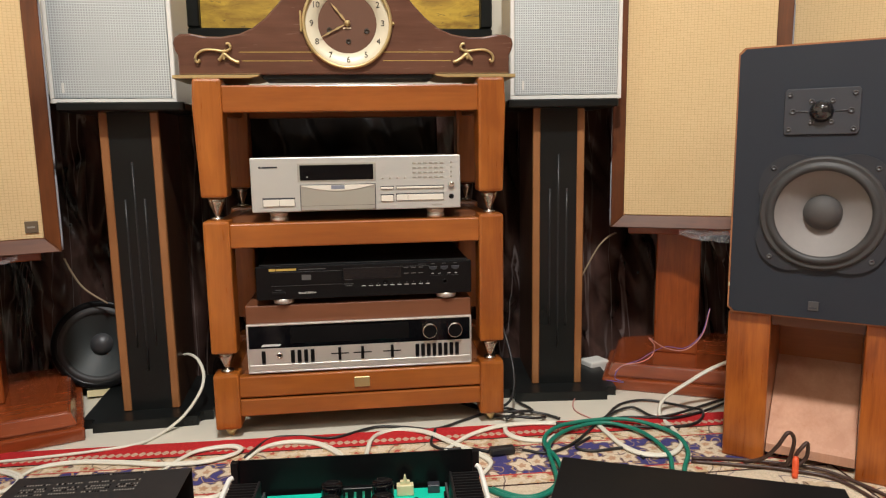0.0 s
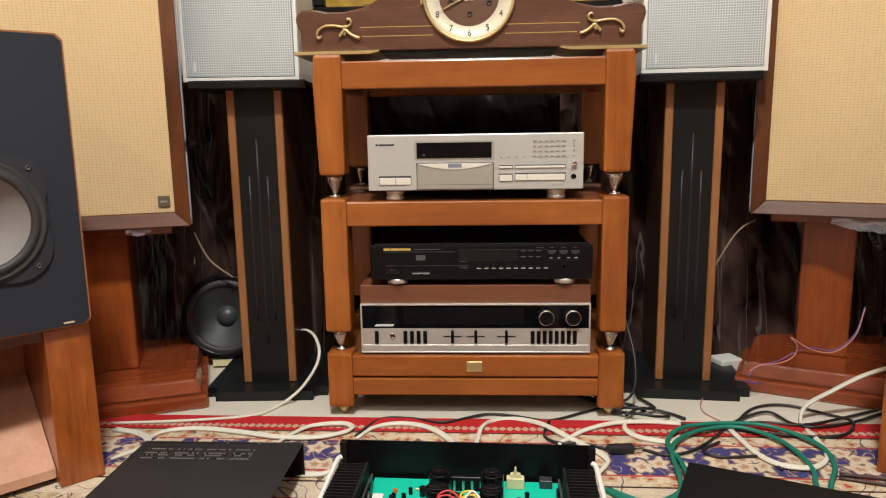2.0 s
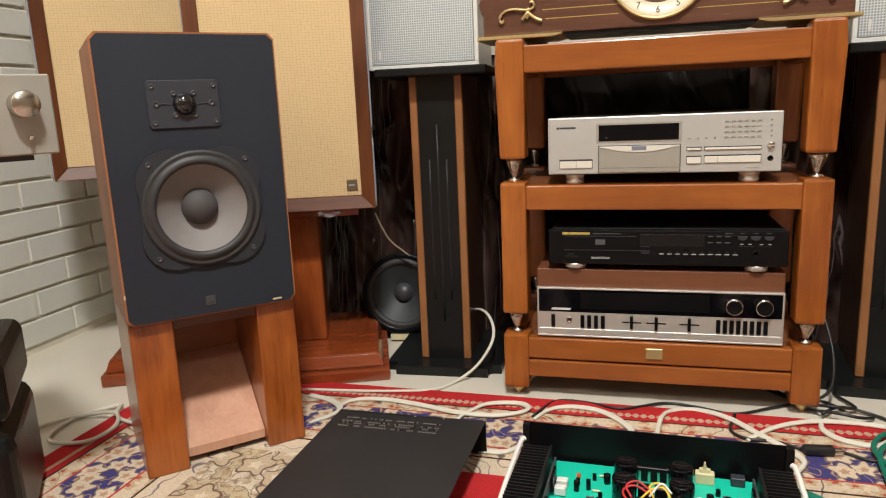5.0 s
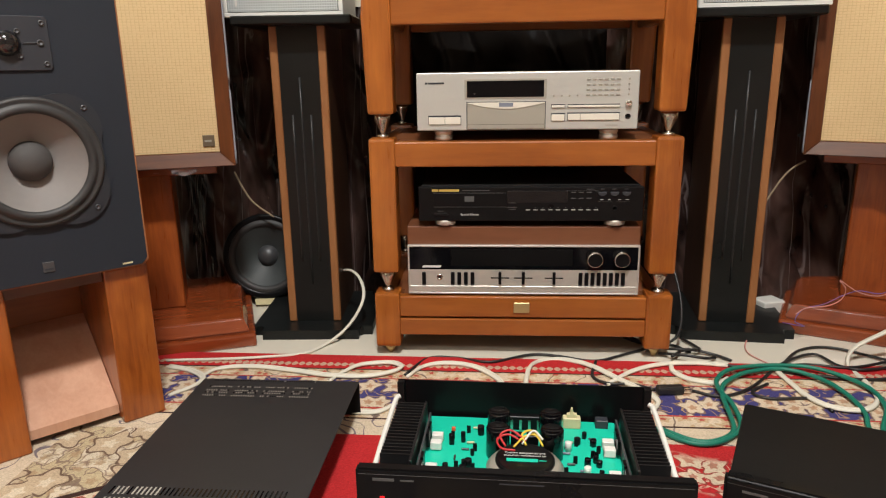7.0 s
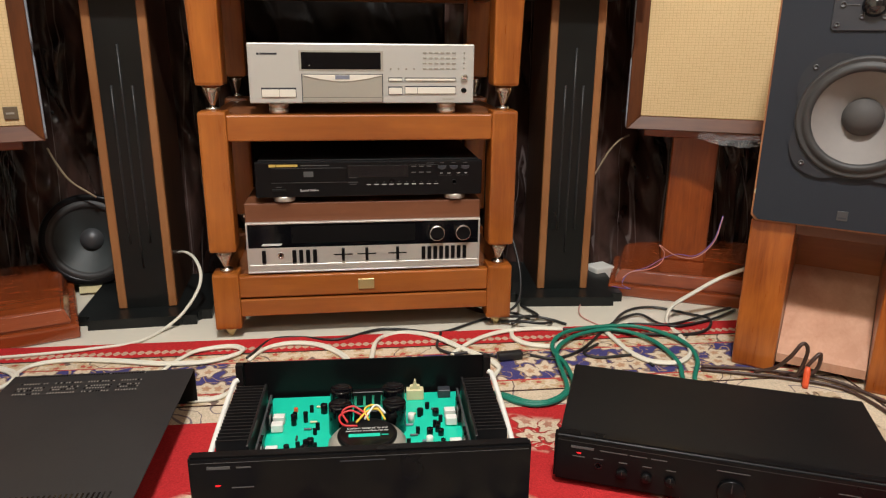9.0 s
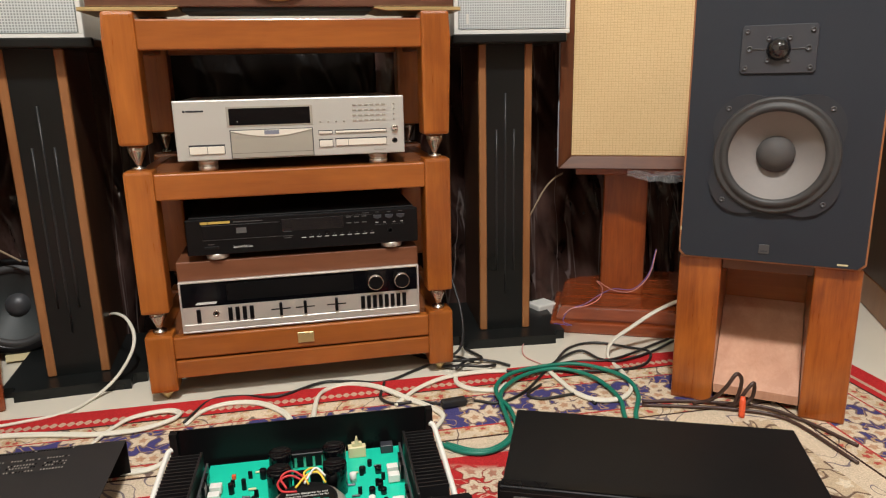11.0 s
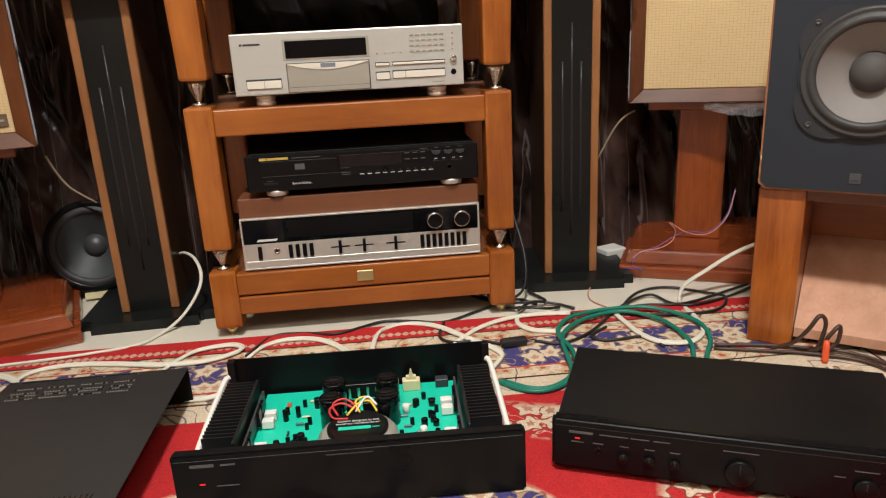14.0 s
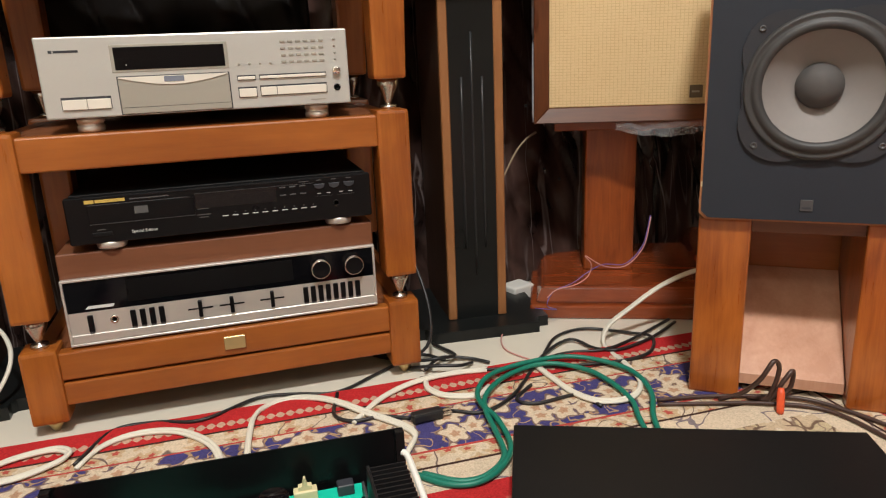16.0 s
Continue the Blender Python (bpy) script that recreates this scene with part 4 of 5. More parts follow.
def black_player(m):
    W, HH, D = 0.45, 0.072, 0.3
    p = thing("disc_player", "black disc player with gold and white printed front, on the receiver", "disc player", m)
    top = lambda v: HH - v
    part("case", box(0.006, W - 0.006, 0.012, D, 0.0, HH, 0.001), BLACK, p)
    part("front_panel", box(0, W, 0, 0.012, 0, HH - 0.002, 0.002), BLACK_SATIN, p)
    part("gold_mark", bar(0.028, 0.041, top(0.0115), top(0.0065)), GOLD, p, "gold maker's mark")
    part("gold_mark", bar(0.0425, 0.083, top(0.0113), top(0.0067)), GOLD, p)
    part("print_bar", bar(0.089, 0.144, top(0.0100), top(0.0085), d=0.0003), PRINT_DIM, p)
    tr = part("tray", box(0.031, 0.178, -0.002, 0, top(0.042), top(0.0145), 0.0006), BLACK_SATIN, p)
    part("tray_line", bar(0.031, 0.178, top(0.0432), top(0.0424), d=0.0018), SCREW, tr)
    part("tray_line", bar(0.031, 0.172, top(0.0142), top(0.0139), d=0.0018), PRINT_DIM, tr)
    part("tray_mark", bar(0.094, 0.113, top(0.0315), top(0.0205), -0.002, 0.0003), PRINT_DIM, tr)
    part("display", bar(0.18, 0.300, top(0.034), top(0.011)), BLACK_GLOSS, p, "dark glossy display")
    part("display_line", bar(0.18, 0.36, top(0.0105), top(0.0102), d=0.0008), PRINT_DIM, p)
    part("power_button", box(0.032, 0.0595, -0.002, 0, top(0.0605), top(0.055), 0.0006), BLACK, p)
    part("print_bar", bar(0.039, 0.051, top(0.0520), top(0.0508), d=0.0003), PRINT_DIM, p)
    script = words("Special Edition", 0.0062, at(0.104, -0.0003, top(0.0585)) @ Matrix.Shear("XY", 4, (0.35, 0.0)), PRINT, p)
    for x0, x1, v in ((0.182, 0.198, 0.034), (0.180, 0.2, 0.043), (0.183, 0.197, 0.047), (0.337, 0.352, 0.0065)):
        part("print_bar", bar(x0, x1, top(v + 0.0012), top(v), d=0.0003), PRINT_DIM, p)
    for i in range(10):
        part("track_key", box(0.217 + 0.015 * i, 0.2255 + 0.015 * i, -0.0008, 0, top(0.0495), top(0.0482)), PRINT, p)
        if i:
            part("print_bar", bar(0.2205 + 0.015 * i, 0.2222 + 0.015 * i, top(0.0453), top(0.0435), d=0.0003), PRINT_DIM, p)
    for i in range(3):
        for v in (0.0125, 0.0245):
            part("small_key", box(0.306 + 0.0155 * i, 0.3155 + 0.0155 * i, -0.001, 0, top(v + 0.0018), top(v), 0.0003), PRINT_DIM, p)
        x = 0.368 + 0.0235 * i
        part("print_bar", bar(x - 0.004, x + 0.004, top(0.0075), top(0.0062), d=0.0003), PRINT_DIM, p)
        part("transport_key", prism([(x - 0.0085, top(0.0125)), (x + 0.0085, top(0.0125)), (x + 0.0075, top(0.0175)), (x + 0.002, top(0.0205)), (x - 0.002, top(0.0205)), (x - 0.0075, top(0.0175))], -0.003, 0, 0.0006), PLATE_GREY, p, "grey key")
    for x in (0.367, 0.382, 0.402, 0.417):
        part("print_bar", bar(x - 0.003, x + 0.003, top(0.0285), top(0.0275), d=0.0004), PRINT, p)
    part("print_line", bar(0.361, 0.389, top(0.0325), top(0.0322), d=0.0003), PRINT_DIM, p)
    part("print_line", bar(0.396, 0.423, top(0.0325), top(0.0322), d=0.0003), PRINT_DIM, p)
    part("socket", lathe([(0.0055, 0), (0.0055, 0.0012), (0.0035, 0.0012), (0.0035, -0.001), (0, -0.001)], 18, at(0.393, 0, top(0.046))), BLACK, p)
    for x in (0.053, W - 0.053):
        for y in (0.022, 0.24):
            part("foot", lathe([(0.021, 0.002), (0.022, -0.003), (0.021, -0.0098), (0, -0.0098)], 24, Matrix.Translation((x, y, 0))), ALU, p, "gilded silver foot")
    return p


black_player(pose(-0.211, 1.403, 0.2935))


def receiver(m):
    """Vintage receiver in a wooden case; origin at the front's lower left corner."""
    W, HH, D = 0.476, 0.105, 0.33
    p = thing("receiver", "vintage silver and black receiver in a brown wooden case", "receiver", m)
    top = lambda v: HH - v
    part("case", box(0.0, W, 0.004, D, -0.0035, HH + 0.038, 0.002), RECEIVER_WOOD, p, "brown wooden case")
    bm = box(0.001, W - 0.001, -0.006, 0.004, HH - 0.0035, HH, 0.0006)
    for q in ((0.001, W - 0.001, 0, 0.0035), (0.001, 0.0045, 0.0035, HH - 0.0035), (W - 0.0045, W - 0.001, 0.0035, HH - 0.0035)):
        box(q[0], q[1], -0.006, 0.004, q[2], q[3], 0.0006, bm=bm)
    part("bezel", bm, ALU, p, "thin silver bezel")
    part("dial_glass", box(0.0046, W - 0.0046, -0.003, 0.004, top(0.0525), top(0.0036)), BLACK_GLOSS, p, "black dial glass")
    part("dial_window", bar(0.09, 0.34, top(0.044), top(0.009), -0.003), BLACK_SATIN, p)
    part("control_strip", box(0.0046, W - 0.0046, -0.004, 0.004, 0.018, top(0.0526)), ALU, p, "brushed aluminium control strip")
    part("lower_strip", box(0.0046, W - 0.0046, -0.006, 0.004, 0.0036, 0.0178, 0.001), ALU, p)
    part("logo_bar", prism([(0.029, top(0.0482)), (0.068, top(0.0482)), (0.071, top(0.0438)), (0.033, top(0.0438))], -0.0038, -0.003), PRINT, p)
    levers = [0.034] + [0.094 + 0.0137 * i for i in range(4)] + [0.357 + 0.0123 * i for i in range(8)]
    for i, x in enumerate(levers):
        part("lever_key", box(x - 0.004, x + 0.004, -0.0075, -0.004, top(0.0835), top(0.0575), 0.0008), BLACK_SATIN, p)
        part("lever_tip", box(x - 0.0035, x + 0.0035, -0.0065, -0.004, top(0.086), top(0.0838)), SCREW, p)
    for x in (0.192, 0.240, 0.303):
        part("slider_slot", bar(x - 0.019, x + 0.019, top(0.0712), top(0.0688), -0.004), BLACK_SATIN, p)
        part("slider", box(x - 0.003, x + 0.003, -0.010, -0.004, top(0.083), top(0.056), 0.001), BLACK_SATIN, p)
    part("socket", lathe([(0.006, 0), (0.006, 0.0015), (0.0035, 0.0015), (0.0035, -0.001), (0, -0.001)], 18, at(0.067, -0.004, top(0.0685))), STEEL, p)
    for x in (0.384, 0.438):
        kn = part("tuning_knob", lathe([(0.0155, 0.0), (0.0162, 0.004), (0.0162, 0.014), (0.0148, 0.0165), (0.0142, 0.0165)], 40, at(x, -0.003, top(0.0275)), cap=False), CHROME, p, "round chrome tuning knob")
        part("knob_face", lathe([(0.0142, 0.0158), (0.004, 0.0150), (0, 0.0150)], 40, at(x, -0.003, top(0.0275)), cap=False), BLACK_SATIN, kn, "black knob face")
    return p


receiver(pose(-0.237, 1.409, 0.1372))

# ---- clock ----
clock = thing("mantel_clock", "dark mahogany mantel clock with gilt dial on the rack", "clock", pose(-0.006, 1.415, 0.743))
half = [(0.0, 0.222), (0.03, 0.22), (0.06, 0.211), (0.09, 0.193), (0.115, 0.168), (0.135, 0.143), (0.16, 0.117), (0.185, 0.098), (0.21, 0.087), (0.245, 0.081), (0.275, 0.0815), (0.305, 0.087), (0.325, 0.086), (0.336, 0.079), (0.339, 0.068), (0.336, 0.055), (0.331, 0.045), (0.331, 0.007)]
outline = [(-x, z) for x, z in half[::-1]] + half[1:]
bm = prism(outline, 0, 0.12, 0.004, 2)
part("case", bm, CLOCK_WOOD, clock, "polished mahogany case with a humped top")
# black strip stands in for the shaded gap under the clock
part("base_board", box(-0.17, 0.17, 0.006, 0.115, 0.0, 0.0068), BLACK_MDF, clock)
for s in (-1, 1):
    a, b = sorted((s * 0.175, s * 0.342))
    part("base_strip", prism([(a + (0.02 if s > 0 else 0), 0.0), (b - (0.02 if s < 0 else 0), 0.0), (b, 0.004), (b, 0.0068), (a, 0.0068), (a, 0.004)], -0.008, 0.13, 0.001), BRASS, clock, "gilt base strip")
    for z in (0.0335, 0.0505):
        a, b = sorted((s * 0.07, s * (0.208 if z < 0.04 else 0.213)))
        part("inlay_line", bar(a, b, z, z + 0.0011, 0.0, 0.0004), GOLD, clock)
    f = lambda pts: [(s * x, -0.005, z) for x, z in pts]
    orn = part("ornament", tube(f([(0.288, 0.036), (0.292, 0.031), (0.296, 0.036), (0.293, 0.046), (0.28, 0.054), (0.262, 0.0545), (0.245, 0.052), (0.238, 0.054)]), 0.0027, 1, 8), BRASS, clock, "gilt scroll ornament")
    part("scroll", tube(f([(0.243, 0.036), (0.24, 0.043), (0.243, 0.05), (0.235, 0.053), (0.228, 0.058), (0.231, 0.066), (0.237, 0.066)]), 0.0026, 1, 8), BRASS, orn)
    part("scroll", tube(f([(0.252, 0.034), (0.246, 0.041), (0.24, 0.046), (0.23, 0.038), (0.219, 0.032), (0.213, 0.031)]), 0.0034, 1, 8), BRASS, orn)
fc = (0.001, 0.0, 0.106)
FM = at(*fc)
part("bezel", lathe([(0.089, -0.004), (0.0895, 0.006), (0.087, 0.010), (0.083, 0.0085), (0.0825, 0.002)], 64, FM, cap=False), BRASS, clock, "brass bezel")
dial = part("dial", lathe([(0.0828, 0.0025), (0.058, 0.0025), (0.058, 0.0018)], 64, FM, cap=False), DIAL, clock, "pale gilt hour ring")
part("dial_centre", lathe([(0.0582, 0.002), (0.0, 0.002)], 64, FM, cap=False), DIAL_MID, dial, "brown dial centre")
for hnum in range(1, 13):
    t = math.radians(90 - 30 * hnum)
    words(str(hnum), 0.0165, FM @ Matrix.Translation((0.0705 * math.cos(t), 0.0705 * math.sin(t), 0.003)), INK, dial, "numeral")
for x, z in ((-0.036, -0.013), (0.038, -0.015), (0.001, -0.035)):
    part("winding_hole", lathe([(0.0055, 0.002), (0.0055, 0.0035), (0.003, 0.0035), (0.003, 0.0025), (0, 0.0025)], 16, FM @ Matrix.Translation((x, z, 0))), INK, dial)
part("dial_mark", box(-0.008, 0.008, -0.0032, -0.0025, 0.0955, 0.0985), DIAL, dial)


def clock_hand(ang, length, w):
    c, s = math.cos(ang), math.sin(ang)
    pts = [(0, 0), (0.35 * length, w), (0.5 * length, 0.4 * w), (0.7 * length, w * 0.8), (length, 0)]
    full = pts + [(x, -y) for x, y in pts[-2:0:-1]]
    bm = bmesh.new()
    a = [bm.verts.new(FM @ Vector((x * c - y * s, x * s + y * c, 0.0055))) for x, y in full]
    b = [bm.verts.new(FM @ Vector((x * c - y * s, x * s + y * c, 0.0065))) for x, y in full]
    n = len(a)
    bm.faces.new(a), bm.faces.new(b)
    for i in range(n):
        bm.faces.new((a[i], a[(i + 1) % n], b[(i + 1) % n], b[i]))
    bmesh.ops.recalc_face_normals(bm, faces=list(bm.faces))
    return bm


part("clock_hand", clock_hand(math.radians(207), 0.062, 0.0022), BRASS, clock, "pierced gilt pointer")
part("clock_hand", clock_hand(math.radians(129), 0.05, 0.0026), BRASS, clock, "pierced gilt pointer")
part("hub", lathe([(0.006, 0.002), (0.006, 0.008), (0.003, 0.011), (0, 0.0115)], 16, FM), BRASS, clock)
part("hinge", box(-0.0925, -0.0885, -0.006, 0.0, 0.09, 0.13, 0.001), BRASS, clock)
part("catch", lathe([(0.003, 0), (0.003, 0.006), (0, 0.007)], 12, at(0.092, 0, 0.106)), BRASS, clock)

for x in (-0.285, 0.31):
    bowl = solo("bowl", lathe([(0.0, 0.0), (0.03, 0.0), (0.034, 0.006), (0.028, 0.03), (0.05, 0.085), (0.074, 0.108), (0.076, 0.111), (0.07, 0.111), (0.045, 0.09), (0.0, 0.08)], 40, cap=False), BLACK_GLOSS, "black glossy bowl on the rack behind the clock", "bowl", pose(0.94 * x, 1.66, 0.7302), "black bowls")

# ---- open amplifier on the rug ----
FLOOR = 0.0066
amp = thing("power_amplifier", "black power amplifier with its cover off on the rug", "amplifier", pose(-0.022, 0.806, FLOOR + 0.009, 0, 0, -2.2) @ Matrix.Diagonal((0.989, 0.961, 1.015, 1)))
AH = 0.079
bm = box(-0.22, 0.22, 0, 0.018, -0.008, AH)
bmesh.ops.bevel(bm, geom=list(bm.edges), offset=0.003, segments=2, affect="EDGES")
part("front_panel", bm, BLACK_SATIN, amp, "black front panel")
part("panel_line", bar(-0.216, 0.216, AH - 0.0075, AH - 0.007, 0, 0.0004), PRINT_DIM, amp)
part("logo_bar", bar(-0.197, -0.168, AH - 0.0165, AH - 0.0125), PRINT_DIM, amp)
part("print_bar", bar(-0.16, -0.142, AH - 0.0158, AH - 0.0138), PRINT_DIM, amp)
part("print_bar", bar(-0.168, -0.14, AH - 0.044, AH - 0.0428), PRINT_DIM, amp)
part("print_bar", bar(-0.03, 0.028, AH - 0.0135, AH - 0.012), PLATE_GREY, amp)
part("power_lamp", box(-0.188, -0.1815, -0.001, 0, AH - 0.0405, AH - 0.039), LED, amp, "small red power lamp")
part("bottom_plate", box(-0.207, 0.207, 0.018, 0.272, -0.0045, 0.0095), BLACK, amp)
part("rear_panel", box(-0.207, 0.207, 0.272, 0.2745, 0.008, 0.081), BLACK_SATIN, amp, "black rear panel")
for s in (-1, 1):
    a, b = sorted((s * 0.207, s * 0.196))
    part("rear_lip", box(a, b, 0.262, 0.272, 0.0096, 0.0805), BLACK, amp)
    part("foot", lathe([(0.016, -0.0045), (0.018, -0.009)], 18, Matrix.Translation((s * 0.17, 0.05, 0))), RUBBER, amp)
    part("foot", lathe([(0.016, -0.0045), (0.018, -0.009)], 18, Matrix.Translation((s * 0.17, 0.24, 0))), RUBBER, amp)
    hs = part("heatsink", box(*sorted((s * 0.152, s * 0.156)), 0.045, 0.225, 0.0097, 0.067, 0.0008), HEATSINK, amp, "finned black heat sink")
    for i in range(18):
        y = 0.062 + 0.0092 * i
        part("fin", box(*sorted((s * 0.1562, s * 0.199)), y, y + 0.0022, 0.0097, 0.066), HEATSINK, hs)
    part("end_block", box(*sorted((s * 0.1562, s * 0.199)), 0.045, 0.058, 0.0097, 0.05, 0.002), HEATSINK, hs)
    part("foam_strip", tube([(s * 0.209, 0.022, 0.03), (s * 0.207, 0.06, 0.045), (s * 0.206, 0.12, 0.055), (s * 0.2055, 0.18, 0.061), (s * 0.204, 0.23, 0.066), (s * 0.199, 0.238, 0.068)], 0.0042, 1, 8), WHITE_PAINT, amp, "white sealing strip")
    part("clamp_rail", box(*sorted((s * 0.145, s * 0.148)), 0.05, 0.22, 0.03, 0.05), SCREW, amp)
    for y in (0.06, 0.083, 0.15, 0.173):
        part("white_resistor", box(*sorted((s * 0.122, s * 0.139)), y, y + 0.013, 0.024, 0.036, 0.0008), WHITE_PAINT, amp, "white ceramic resistor")
        part("transistor", box(*sorted((s * 0.1402, s * 0.1445)), y - 0.003, y + 0.014, 0.03, 0.052), BLACK_SATIN, amp)
board = part("circuit_board", box(-0.15, 0.15, 0.03, 0.262, 0.0205, 0.0222), PCB, amp, "bright green circuit board")
for x in (-0.036, 0.044):
    for y in (0.148, 0.197):
        part("capacitor", lathe([(0.0175, 0.0222), (0.0175, 0.066), (0.0168, 0.068), (0.0155, 0.0682), (0.0148, 0.0668), (0, 0.0668)], 32, Matrix.Translation((x, y, 0))), BLACK_GLOSS, amp, "large glossy black capacitor")
for x in (-0.008, 0.016):
    part("rectifier", box(x - 0.009, x + 0.009, 0.165, 0.18, 0.0223, 0.045, 0.001), BLACK_SATIN, amp)
part("terminal_strip", box(-0.022, 0.032, 0.225, 0.236, 0.0223, 0.046, 0.001), BLACK_SATIN, amp)
for x in (-0.016, -0.002, 0.012, 0.026):
    part("terminal_pin", box(x - 0.002, x + 0.002, 0.221, 0.2248, 0.024, 0.042), STEEL, amp)
tor = part("transformer", lathe([(0.0, 0.01), (0.048, 0.01), (0.055, 0.018), (0.055, 0.04), (0.048, 0.048), (0.04, 0.05)], 40, Matrix.Translation((0.004, 0.087, 0))), SILVER_DARK, amp, "round transformer wrapped in clear tape")
part("transformer_cap", lathe([(0.042, 0.0495), (0.042, 0.053), (0.04, 0.0545), (0.037, 0.0545), (0.036, 0.0535), (0, 0.0535)], 48, Matrix.Translation((0.004, 0.087, 0))), BLACK_SATIN, tor, "black label disc")
words("Custom designed by and", 0.0058, Matrix.Translation((0.004, 0.101, 0.0537)), PRINT, tor)
words("exclusively manufactured for", 0.0052, Matrix.Translation((0.004, 0.094, 0.0537)), PRINT, tor)
part("label_bar", box(-0.022, 0.022, 0.078, 0.086, 0.0536, 0.0539), PCB, tor, "green maker's bar")
part("label_bar", box(0.024, 0.034, 0.081, 0.083, 0.0536, 0.0539), PCB, tor)
wires = [([(0.0, 0.125, 0.058), (-0.02, 0.13, 0.066), (-0.036, 0.122, 0.062), (-0.03, 0.108, 0.056), (-0.01, 0.105, 0.055)], RED_WIRE), ([(0.006, 0.124, 0.06), (-0.016, 0.135, 0.07), (-0.032, 0.127, 0.066), (-0.024, 0.112, 0.057)], RED_WIRE),
         ([(0.006, 0.118, 0.056), (0.0, 0.132, 0.066), (0.014, 0.14, 0.068), (0.026, 0.128, 0.06)], YELLOW_WIRE), ([(-0.012, 0.113, 0.056), (0.004, 0.13, 0.064), (0.02, 0.134, 0.064), (0.03, 0.118, 0.056)], YELLOW_WIRE), ([(0.0, 0.12, 0.057), (0.016, 0.136, 0.07), (0.03, 0.126, 0.062)], WHITE_PAINT)]
for pts, mt in wires:
    part("wire", tube(pts, 0.0016, 1, 8), mt, amp)
con = part("connector", box(0.066, 0.094, 0.236, 0.25, 0.0223, 0.04, 0.001), IVORY, amp, "ivory plastic connector")
part("connector_top", prism([(0.072, 0.04), (0.088, 0.04), (0.088, 0.045), (0.083, 0.046), (0.081, 0.055), (0.079, 0.055), (0.077, 0.046), (0.072, 0.045)], 0.239, 0.247), IVORY, con)
part("relay", box(0.118, 0.138, 0.24, 0.256, 0.0223, 0.036, 0.001), PLATE_GREY, amp)
rng = random.Random(4)
for i in range(52):
    s = rng.choice((-1, 1))
    x, y = s * rng.uniform(0.062, 0.117), rng.uniform(0.05, 0.225)
    k = rng.random()
    if k < 0.45:
        r, h = rng.uniform(0.0025, 0.0055), rng.uniform(0.008, 0.018)
        part("small_capacitor", lathe([(r, 0.0222), (r, 0.0222 + h), (r * 0.85, 0.0226 + h), (0, 0.0226 + h)], 12, Matrix.Translation((x, y, 0))), rng.choice((BLACK_SATIN, BLACK_SATIN, BLACK_GLOSS, WHITE_PAINT)), amp)
    elif k < 0.8:
        d = rng.choice(((0.006, 0.0015), (0.0015, 0.006)))
        part("resistor", box(x - d[0], x + d[0], y - d[1], y + d[1], 0.0232, 0.0262, 0.0008), rng.choice((IVORY, LENS, SCREW, BROWN_CABLE)), amp)
    else:
        part("small_transistor", box(x - 0.003, x + 0.003, y - 0.0015, y + 0.0015, 0.0222, 0.034), BLACK_SATIN, amp)
part("trimmer", box(-0.112, -0.106, 0.212, 0.218, 0.0222, 0.028), ORANGE, amp)

# ---- preamplifier ----
pre = thing("preamplifier", "slim black preamplifier with a plain top, on the rug", "preamplifier", pose(0.438, 0.746, FLOOR, 0, 0, -23.7) @ Matrix.Diagonal((1.017, 0.991, 1.017, 1)))
PH = 0.076
part("cover", box(-0.21, 0.21, 0.02, 0.232, 0.008, PH - 0.002, 0.0015), BLACK, pre, "black painted steel cover")
bm = box(-0.215, 0.215, 0, 0.0195, 0.008, PH + 0.003)
bmesh.ops.bevel(bm, geom=list(bm.edges), offset=0.004, segments=3, affect="EDGES")
part("front_panel", bm, BLACK_SATIN, pre)
part("panel_line", bar(-0.211, 0.211, PH - 0.0065, PH - 0.0058, 0, 0.0005), BEAD, pre)
part("logo_bar", bar(-0.193, -0.163, PH - 0.0155, PH - 0.0122), PRINT_DIM, pre)
for x0, x1, z in ((-0.155, -0.12, 0.0135), (-0.117, -0.095, 0.0135), (-0.09, -0.07, 0.0135), (-0.19, -0.174, 0.027), (-0.163, -0.15, 0.0265), (-0.13, -0.119, 0.0265), (-0.1, -0.088, 0.0265), (-0.07, -0.058, 0.0265), (-0.01, 0.03, 0.0145), (0.13, 0.155, 0.02), (0.11, 0.122, 0.03), (0.162, 0.175, 0.03)):
    part("print_bar", bar(x0, x1, PH - z - 0.0013, PH - z, d=0.0004), PRINT_DIM, pre)
part("power_lamp", box(-0.185, -0.179, -0.001, 0, PH - 0.023, PH - 0.0215), LED, pre, "small red power lamp")
part("socket", lathe([(0.005, 0), (0.005, 0.001), (0.0033, 0.001), (0.0033, -0.001), (0, -0.001)], 18, at(-0.156, 0, PH - 0.037)), BLACK_GLOSS, pre)
for x, r in ((-0.125, 0.007), (-0.094, 0.007), (-0.064, 0.007), (0.01, 0.017), (0.143, 0.013)):
    kn = part("knob", lathe([(r, 0), (r * 0.98, 0.005), (r * 0.9, 0.006), (0, 0.006)], 28, at(x, 0, PH - 0.042)), BLACK_SATIN, pre, "black round knob")
    part("pointer", box(x - 0.0006, x + 0.0006, -0.0064, -0.0059, PH - 0.042, PH - 0.042 + r * 0.8), BEAD, kn)
for x in (-0.17, 0.17):
    for y in (0.04, 0.2):
        part("foot", lathe([(0.016, 0.008), (0.018, 0.0)], 18, Matrix.Translation((x, y, 0))), RUBBER, pre)

